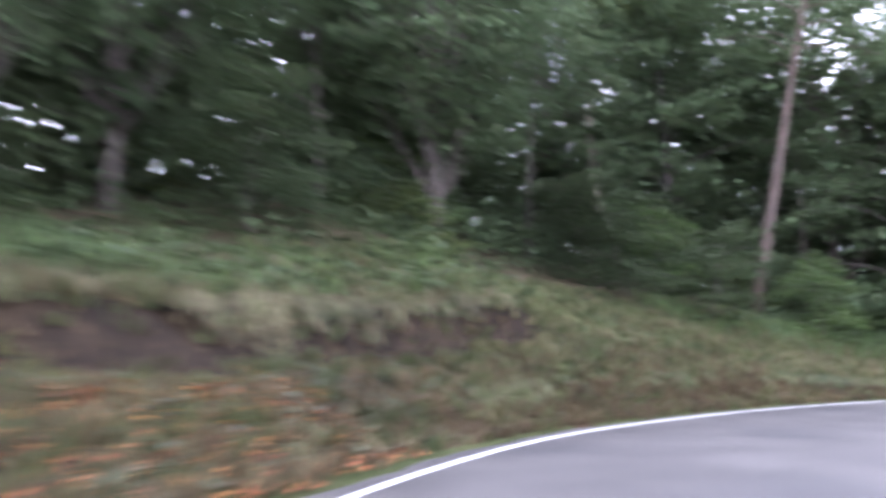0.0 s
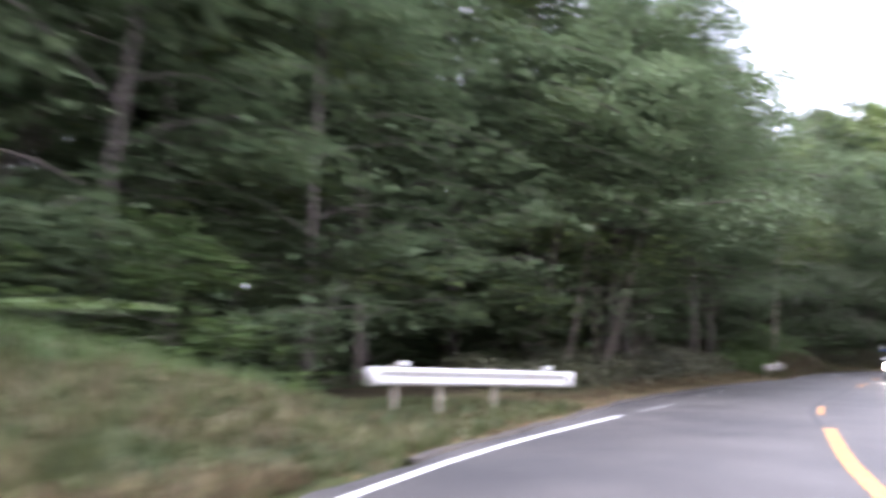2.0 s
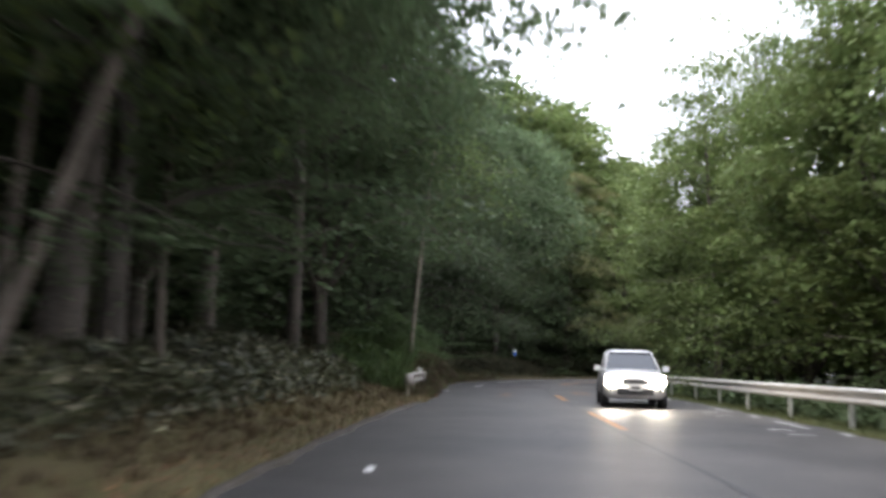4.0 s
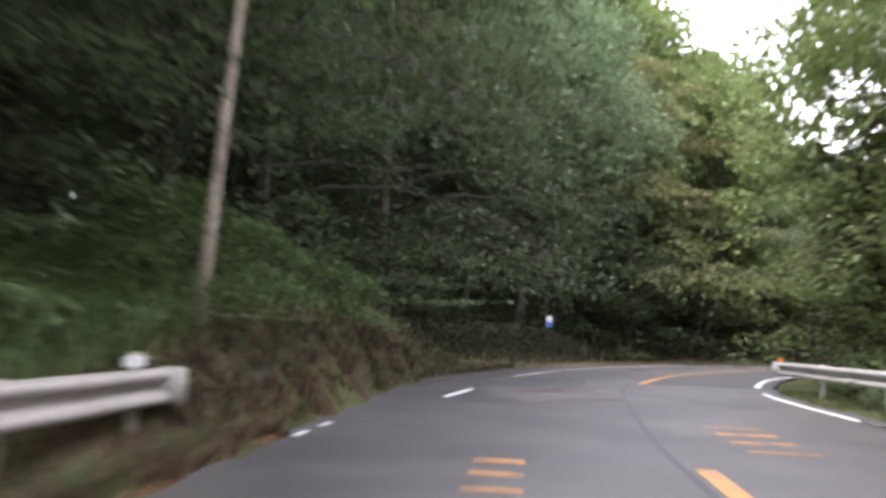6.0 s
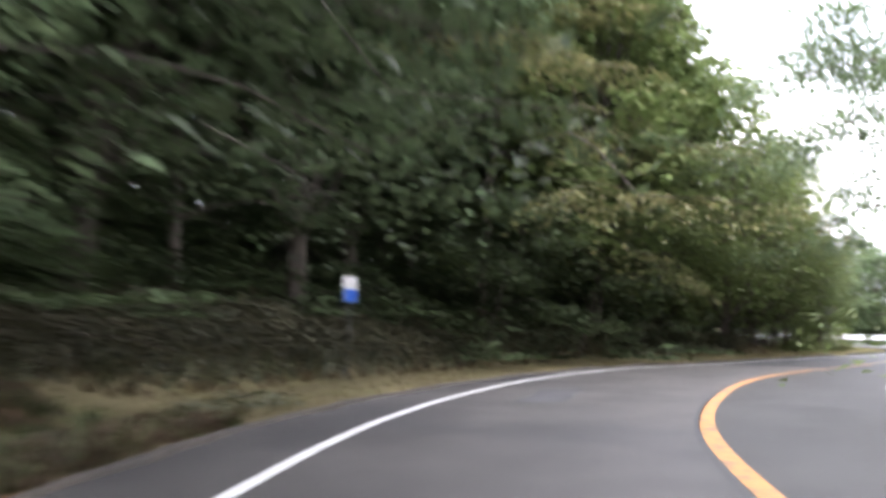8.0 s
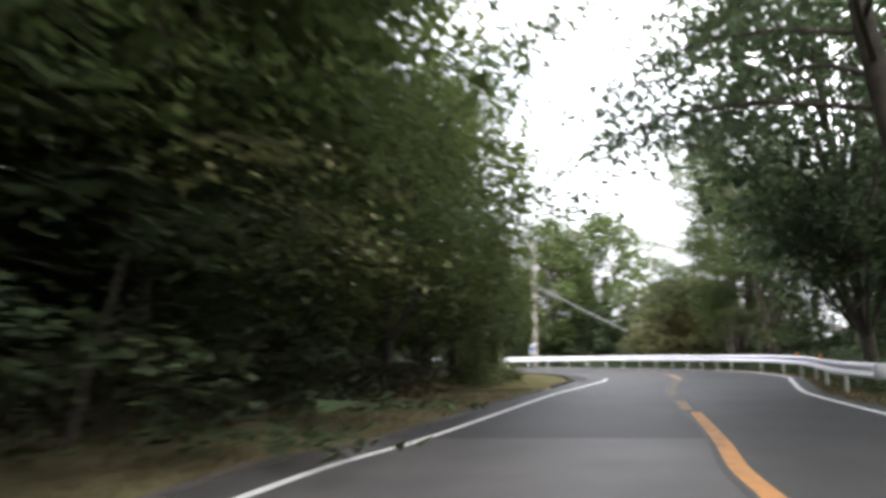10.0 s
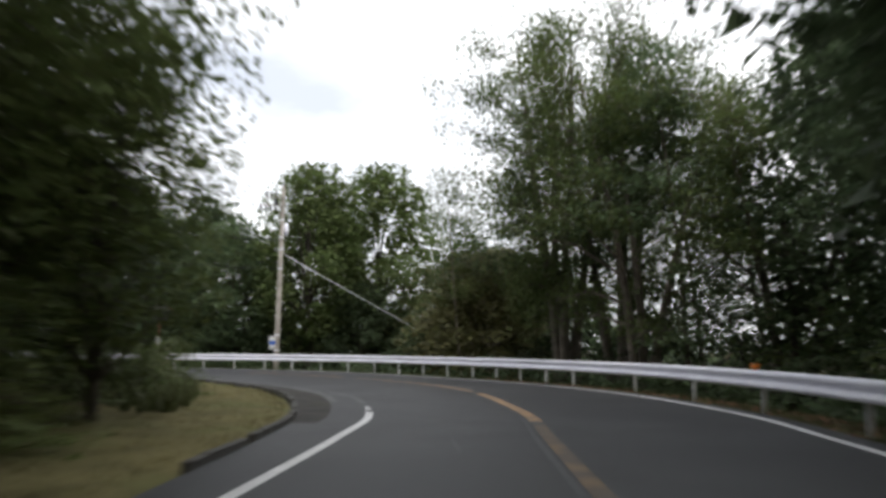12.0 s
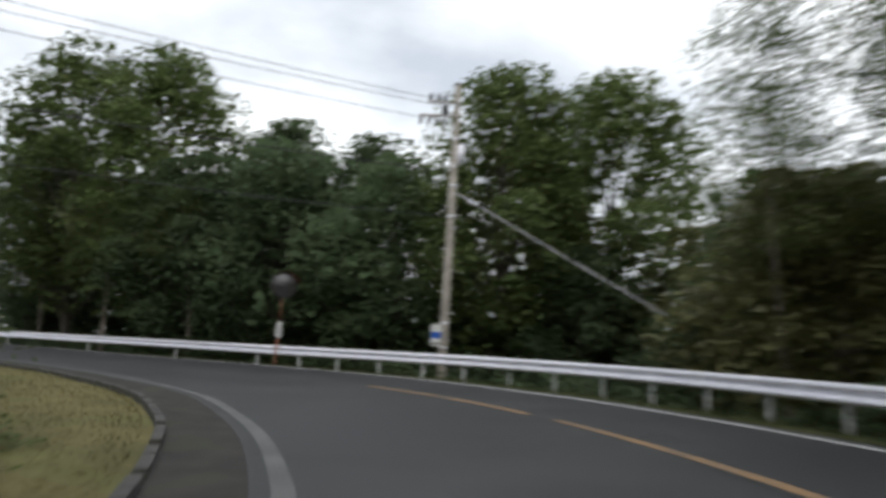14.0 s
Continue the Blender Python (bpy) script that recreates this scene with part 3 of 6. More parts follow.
berm((57, 18.5), (100, 18), "low dirty asphalt kerb at the verge")


def patch(name, points, mat, label, z=0.004):
    """A flat irregular patch on the asphalt round the given corners."""
    pts = []
    n = len(points)
    for i in range(n):
        (ax, ay), (bx, by) = points[i], points[(i + 1) % n]
        for k in range(6):
            w = k / 6
            j = 0.07 * math.sin(7.1 * (i * 6 + k))
            pts.append((ax + (bx - ax) * w + j, ay + (by - ay) * w - j, z))
    tagged(new(name, mesh_from(name, pts, [tuple(range(len(pts)))], mat)), label, "road repair", kind="structure")


def crack(points, label="dark crack in the asphalt"):
    v, f = [], []
    for i, (x, y) in enumerate(points):
        w = 0.02 + 0.012 * math.sin(i * 2.3)
        v += [(x - w, y + w, 0.005), (x + w, y - w, 0.005)]
    f = [(2 * i, 2 * i + 1, 2 * i + 3, 2 * i + 2) for i in range(len(points) - 1)]
    tagged(new("crack", mesh_from("crack", v, f, SEAM)), label, "crack", kind="structure")


patch("asphalt_patch", [(57.6, 22.9), (60.0, 21.3), (57.2, 19.9), (55.4, 21.4)], PATCH_DARK, "darker asphalt repair patch in the lane")
patch("asphalt_patch", [(53.6, 19.9), (56.0, 18.6), (54.4, 17.0), (52.2, 18.2)], PATCH_RUST, "rusty brown stain on the worn lane", 0.003)
patch("asphalt_patch", [(69.0, 25.4), (72.0, 25.9), (72.4, 25.2), (69.3, 24.7)], PATCH_DARK, "darker asphalt repair patch in the lane")
crack([(72.2, 25.2), (72.9, 25.6), (73.1, 26.0), (73.8, 26.1), (74.4, 26.6)])
crack([(30, 2.4), (31.2, 2.9), (31.8, 3.6), (33.0, 4.1), (33.5, 4.7)])
crack([(103, 18.4), (104.4, 18.1), (105, 17.6), (106.4, 17.4)])


# ---------------------------------------------------------------- guard rails
def guard_rail(points, post_every, label, mat=STEEL, top=0.78, reflect_at=(), reflect_mat=None, reflect_label='white reflector on the beam', tilt=0.0, posts_at=None, post_mat=None):
    rail = thing("guard_rail", label, "guard rail", "guard rails along the road")
    pts = spline([(x, y) for x, y in points], 0.5)
    tg = np.gradient(pts, axis=0)
    tg /= np.linalg.norm(tg, axis=1)[:, None]
    nm = np.stack([-tg[:, 1], tg[:, 0]], 1)
    # W profile: offset towards the road, height below the top
    prof = [(-0.01, 0.0), (0.045, -0.012), (0.085, -0.045), (0.088, -0.09), (0.05, -0.125), (0.008, -0.155), (0.008, -0.195), (0.05, -0.225), (0.088, -0.26), (0.085, -0.305), (0.045, -0.338), (-0.01, -0.35)]
    v, f = [], []
    for i, p in enumerate(pts):
        for back_side in (0, 1):
            for o, h in prof:
                o2 = o - 0.006 * back_side
                v.append((p[0] + nm[i, 0] * o2, p[1] + nm[i, 1] * o2, top + tilt * (i / (len(pts) - 1) - 0.5) + h))
    w = len(prof)
    for i in range(len(pts) - 1):
        for side in (0, 1):
            for j in range(w - 1):
                a = i * 2 * w + side * w + j
                b = a + 2 * w
                f.append((a, a + 1, b + 1, b) if side else (a, b, b + 1, a + 1))
    part("beam", mesh_from("beam", v, f, mat, True), rail)
    for i in range(9, len(pts) - 4, 8):
        jv, jf = [], []
        for q, along_by in ((i, -0.16), (i, 0.16)):
            for o, h in prof:
                jv.append((pts[q, 0] + tg[q, 0] * along_by + nm[q, 0] * (o + 0.005), pts[q, 1] + tg[q, 1] * along_by + nm[q, 1] * (o + 0.005), top + tilt * (q / (len(pts) - 1) - 0.5) + h))
        jf = [(j, w + j, w + j + 1, j + 1) for j in range(w - 1)]
        part("lap_joint", mesh_from("lap_joint", jv, jf, mat, True), rail)
    for e, s in ((0, -1), (len(pts) - 1, 1)):
        g = Geo()
        c = pts[e] + tg[e] * s * 0.12 + nm[e] * 0.035
        up = top + tilt * 0.5 * s
        g.tube([(c[0], c[1], up - 0.352), (c[0], c[1], up - 0.33), (c[0], c[1], up - 0.02), (c[0], c[1], up + 0.002)], [0.1, 0.14, 0.14, 0.1], 12)
        part("end_cap", g.mesh("end_cap", mat, True), rail)
    post = Geo()
    post.tube([(0, 0, -0.5), (0, 0, top - 0.36), (0, 0, top - 0.03)], [0.055, 0.055, 0.055], 10)
    pm = post.mesh("post", post_mat or mat, True)
    length = np.concatenate([[0], np.cumsum(np.linalg.norm(np.diff(pts, axis=0), axis=1))])
    s = 0.35
    k = 0
    while posts_at is None and s < length[-1] - 0.2 or posts_at and k < len(posts_at):
        s = posts_at[k] if posts_at else s
        i = min(int(np.searchsorted(length, s)), len(pts) - 1)
        p = np.array([np.interp(s, length, pts[:, 0]), np.interp(s, length, pts[:, 1])]) - nm[i] * 0.09
        z = float(height(p[0], p[1])[0])
        part("post", pm, rail, m=pose(p[0], p[1], min(max(z, -0.1), 0.2)))
        s += post_every
        k += 1
    for e in reflect_at:
        i = e if e >= 0 else len(pts) + e
        g = Geo()
        up = tilt * (i / (len(pts) - 1) - 0.5)
        g.box((pts[i, 0], pts[i, 1], top + up + 0.04), (0.05, 0.05, 0.1))
        g.box((pts[i, 0], pts[i, 1], top + up + 0.075), (0.17, 0.11, 0.09), math.atan2(tg[i, 1], tg[i, 0]))
        part("reflector", g.mesh("reflector", reflect_mat), rail, reflect_label)
    return rail


guard_rail([(92.5, 15.7), (96.0, 14.9), (99.6, 13.7), (103.7, 12.2), (107.3, 11.1), (113, 10.0), (118.3, 9.9), (123, 10.4), (128.2, 11.5), (132.5, 13), (136.3, 15.0), (139.3, 17.2), (142, 20.2), (145, 24), (150.9, 30.5), (156, 36.5), (163.5, 44.9), (172, 54)], 3.9, "long galvanised steel W-beam guard rail round the outside of the bend", STEEL, 0.78, (15, 30), PLASTIC_ORANGE, "orange reflector on the beam", posts_at=(3.4, 7.4, 11.7, 15.8, 19.5, 23.1, 27.1, 29.0, 30.9, 32.7, 34.6, 36.7, 38.7, 40.7, 42.7, 44.8, 46.9, 49.1, 51.0, 53.1, 55.2, 57.3, 60.0, 66.5, 74.9, 85.9), post_mat=POST_WHITE)
guard_rail([(16.2, -3.4), (13.5, -4.25), (11.15, -4.82)], 1.8, "short white steel guard rail in the grass", STEEL_OLD, 0.94, (1, -2), PLASTIC_WHITE, tilt=0.16, posts_at=(2.2, 3.7, 4.8), post_mat=POST_CREAM)
guard_rail([(43.78, 16.22), (41.8, 14.8), (39.5, 13.2)], 2.0, "short weathered steel guard rail under the trees", STEEL_DULL, 0.78, (1,), PLASTIC_WHITE, posts_at=(0.4, 2.4, 4.4), post_mat=POST_CREAM)
guard_rail([(30, -5.5), (36.5, -1.2), (40.5, 1.6), (45, 4.7), (51, 8.6), (56.5, 12.8), (60, 15.2), (62.6, 16.9)], 3.6, "weathered steel guard rail on the outer side of the road", STEEL_OLD, 0.8, (-1,), PLASTIC_ORANGE, "orange reflector on the beam", tilt=-0.16, post_mat=POST_WHITE)
# ---------------------------------------------------------------- trees
def leaf_mesh(name, pos, size, tilt, mat, seed, long=1.5):
    """Leaves as pointed blades at the given places."""
    rng = np.random.default_rng(seed)
    n = len(pos)
    az = rng.uniform(0, 2 * np.pi, n)
    nz = np.stack([np.cos(az) * tilt * rng.uniform(0.2, 1, n), np.sin(az) * tilt * rng.uniform(0.2, 1, n), np.ones(n)], 1)
    nz /= np.linalg.norm(nz, axis=1)[:, None]
    t = rng.normal(size=(n, 3))
    a = np.cross(nz, t)
    a /= np.linalg.norm(a, axis=1)[:, None]
    b = np.cross(nz, a)
    s = (size * rng.uniform(0.6, 1.3, n))[:, None]
    tip = pos + a * s * long * 0.6 - nz * s * 0.15
    root = pos - a * s * long * 0.4
    return quads(name, np.stack([tip, root + b * s / 2, root - b * s / 2], 1), mat)


def quads(name, corners, mat):
    """A mesh of loose faces from an array n x corners x 3."""
    n, c = corners.shape[:2]
    me = bpy.data.meshes.new(name)
    me.vertices.add(c * n)
    me.vertices.foreach_set("co", np.ascontiguousarray(corners, dtype=np.float32).ravel())
    me.loops.add(c * n)
    me.loops.foreach_set("vertex_index", np.arange(c * n, dtype=np.int32))
    me.polygons.add(n)
    me.polygons.foreach_set("loop_start", np.arange(n, dtype=np.int32) * c)
    me.materials.append(mat)
    me.update()
    me.validate()
    return me


def make_tree(name, label, seed, tall, trunk_r, first, spread, limbs, leaves, leaf, bark, mat, lean=0.3, droop=0.0, top_narrow=0.5, spray=0.75, flat=0.3, category="tree", core=1200, twigs=True):
    rng = np.random.default_rng(seed)
    tree = thing(name, label, category)
    g = Geo()
    n = 9
    path = []
    bend = rng.normal(0, lean, 2)
    for i in range(n):
        w = i / (n - 1)
        path.append(np.array([bend[0] * w * w * 2 + 0.12 * math.sin(5 * w + seed), bend[1] * w * w * 2 + 0.12 * math.cos(4 * w + seed * 2), -0.4 + (tall * 0.92 + 0.4) * w]))
    rad = [trunk_r * (1.35 if i == 0 else (1 - i / (n - 1)) ** 0.8 + 0.06) for i in range(n)]
    g.tube(path, rad, 9)
    clumps = []
    for k in range(limbs):
        w = first + (1 - first) * ((k + rng.uniform(0, 1)) / limbs)
        j = w * (n - 1)
        i = min(int(j), n - 2)
        start = path[i] + (path[i + 1] - path[i]) * (j - i)
        az = k * 2.4 + rng.uniform(-0.5, 0.5)
        u = (w - first) / (1 - first)
        reach = spread * (1 - top_narrow * u) * rng.uniform(0.65, 1.15) * (0.75 + 0.5 * math.sin(math.pi * min(u + 0.25, 1)))
        rise = rng.uniform(0.1, 0.5) * reach * (0.4 + u) - droop * reach
        pts = []
        for q in range(5):
            h = q / 4
            side = 0.18 * reach * math.sin(3 * h + k)
            pts.append(start + np.array([math.cos(az) * reach * h - math.sin(az) * side * h, math.sin(az) * reach * h + math.cos(az) * side * h, rise * h + 0.12 * reach * math.sin(h * 3) - droop * reach * h * h]))
        r0 = max(0.016, rad[i] * 0.32)
        g.tube(pts, [r0 * (1 - 0.8 * q / 4) for q in range(5)], 4 if tall > 6 else 3, False)
        for q in range(3):
            h = 0.4 + 0.3 * q
            base = pts[0] + (pts[-1] - pts[0]) * h if q < 2 else pts[-1]
            a2 = az + (-1) ** (q + k) * rng.uniform(0.5, 1.1)
            tip = base + np.array([math.cos(a2), math.sin(a2), rng.uniform(-0.15, 0.25) - droop]) * reach * rng.uniform(0.25, 0.45)
            if twigs:
                g.tube([base, (base + tip) / 2 + np.array([0, 0, 0.05]), tip], [r0 * 0.4, r0 * 0.28, 0.008], 3, False)
            clumps += [(tip, 0.8), ((base + tip) / 2, 0.6)]
        clumps += [(pts[-1], 0.9), (pts[3], 0.9), (pts[2], 0.6)]
    clumps.append((path[-1], 0.9))
    part("trunk", g.mesh("trunk", bark, True), tree)
    wts = np.array([c[1] for c in clumps])
    pick = rng.choice(len(clumps), leaves, p=wts / wts.sum())
    cen = np.array([c[0] for c in clumps])[pick]
    off = np.clip(rng.normal(size=(leaves, 3)), -1.7, 1.7) * np.array([spray, spray, spray * flat])
    pos = cen + off
    pos[:, 2] -= 0.25 * (off[:, 0] ** 2 + off[:, 1] ** 2) / spray
    pos[:, 2] = np.maximum(pos[:, 2], 0.15)
    sizes = np.full(leaves, leaf)
    if core:
        # larger leaf sprays near the limbs close the inside of the crown
        inner = np.array([c[0] for c in clumps])[rng.choice(len(clumps), core)]
        inner = inner * np.array([0.75, 0.75, 1.0]) + np.clip(rng.normal(size=(core, 3)), -1.5, 1.5) * spray * 0.6
        inner[:, 2] = np.maximum(inner[:, 2], 0.3)
        pos, sizes = np.vstack([pos, inner]), np.concatenate([sizes, np.full(core, leaf * 1.8)])
    part("crown", leaf_mesh("crown", pos, sizes, 0.8, mat, seed + 50), tree)
    return tree


def make_round_tree(name, label, seed, tall, low, wide, lobes, leaves, leaf, bark, mat, trunk_r=0.16, inner=4):
    """A tree whose crown is a heap of dense rounded lobes."""
    rng = np.random.default_rng(seed)
    tree = thing(name, label, "tree")
    g = Geo()
    mid, half = (low + tall) / 2, (tall - low) / 2
    stem = [np.array([0.2 * math.sin(3 * w + seed), 0.2 * math.cos(2 * w + seed), -0.5 + (tall * 0.8 + 0.5) * w]) for w in np.linspace(0, 1, 7)]
    g.tube(stem, [trunk_r * (1.3 - 1.15 * w) for w in np.linspace(0, 1, 7)], 8)
    pos, sizes = [], []
    for k in range(lobes):
        h = -1 + 2 * (k + 0.5) / lobes
        az = k * 2.39996 + rng.uniform(-0.4, 0.4)
        ring = math.sqrt(max(1 - h * h, 0)) * (0.78 + 0.22 * (h < 0.2))
        out = rng.uniform(0.62, 1.0)
        c = np.array([math.cos(az) * ring * out * wide, math.sin(az) * ring * out * wide, mid + h * half * 0.9])
        r = wide * rng.uniform(0.24, 0.4)
        start = stem[min(int(max(c[2] * 0.65, 0.3) / tall * 7), 5)]
        g.tube([start, start * 0.4 + c * 0.6 + np.array([0, 0, 0.3]), c], [trunk_r * 0.32, trunk_r * 0.2, 0.012], 3, False)
        n = int(leaves / lobes)
        v = rng.normal(size=(n, 3))
        v[:, 2] += 0.45
        v /= np.linalg.norm(v, axis=1)[:, None]
        rad = r * rng.uniform(0.72, 1.12, n)[:, None]
        pos.append(c + v * rad * np.array([1.0, 1.0, 0.72]))
        sizes.append(np.full(n, leaf))
        m = max(8, n // inner)
        pos.append(c * np.array([0.85, 0.85, 1]) + np.clip(rng.normal(size=(m, 3)), -1.4, 1.4) * r * 0.45)
        sizes.append(np.full(m, leaf * 2.4))
    part("trunk", g.mesh("trunk", bark, True), tree)
    part("crown", leaf_mesh("crown", np.vstack(pos), np.concatenate(sizes), 1.1, mat, seed + 50, 1.3), tree)
    return tree


def make_forked_tree(name, label, seed, tall, low, wide, stems, leaves, leaf, bark, mat, trunk_r=0.2, spray=0.5):
    """A tree whose bare stems part near the ground, with boughs and sprays of small leaves."""
    rng = np.random.default_rng(seed)
    tree = thing(name, label, "tree")
    g = Geo()
    tips = []
    for s in range(stems):
        az = 2 * math.pi * s / stems + rng.uniform(-0.4, 0.4)
        out = np.array([math.cos(az), math.sin(az), 0.0])
        side = np.array([-math.sin(az), math.cos(az), 0.0])
        top = tall * rng.uniform(0.78, 0.98)
        far = wide * rng.uniform(0.3, 0.6)
        stem = [out * (0.12 + far * w**1.3) + side * 0.35 * math.sin(5 * w + s * 2) * w + np.array([0, 0, -0.5 + (top + 0.5) * w]) for w in np.linspace(0, 1, 9)]
        rad = [trunk_r * (1.15 - 1.05 * w) for w in np.linspace(0, 1, 9)]
        g.tube(stem, rad, 8)
        boughs = int(30 / stems) + 4
        for k in range(boughs):
            w = low / top + (1 - low / top) * (k + rng.uniform(0, 0.9)) / boughs
            j = min(int(w * 8), 7)
            start = stem[j] + (stem[j + 1] - stem[j]) * (w * 8 - j)
            a2 = az + rng.uniform(-1.7, 1.7)
            u = (w - low / top) / (1 - low / top)
            reach = wide * (0.45 + 0.55 * math.sin(math.pi * (0.2 + 0.7 * u))) * rng.uniform(0.45, 0.95) - far * 0.35
            end = start + np.array([math.cos(a2) * reach, math.sin(a2) * reach, reach * rng.uniform(0.0, 0.6)])
            mid = (start + end) / 2 + np.array([0, 0, reach * 0.12])
            r0 = max(0.02, rad[j] * 0.4)
            g.tube([start, mid, end], [r0, r0 * 0.65, 0.012], 5, False)
            for q in range(6):
                base = mid + (end - mid) * q / 5
                twig = base + rng.normal(size=3) * np.array([0.75, 0.75, 0.45]) * reach * 0.34
                g.tube([base, twig], [0.016, 0.006], 3, False)
                tips += [twig, (base + twig) / 2]
        tips.append(stem[-1])
    part("trunk", g.mesh("trunk", bark, True), tree)
    cen = np.array(tips)[rng.integers(0, len(tips), leaves)]
    pos = cen + np.clip(rng.normal(size=(leaves, 3)), -1.8, 1.8) * np.array([spray, spray, spray * 0.55])
    part("crown", leaf_mesh("crown", pos, np.full(leaves, leaf), 1.0, mat, seed + 50, 1.4), tree)
    return tree


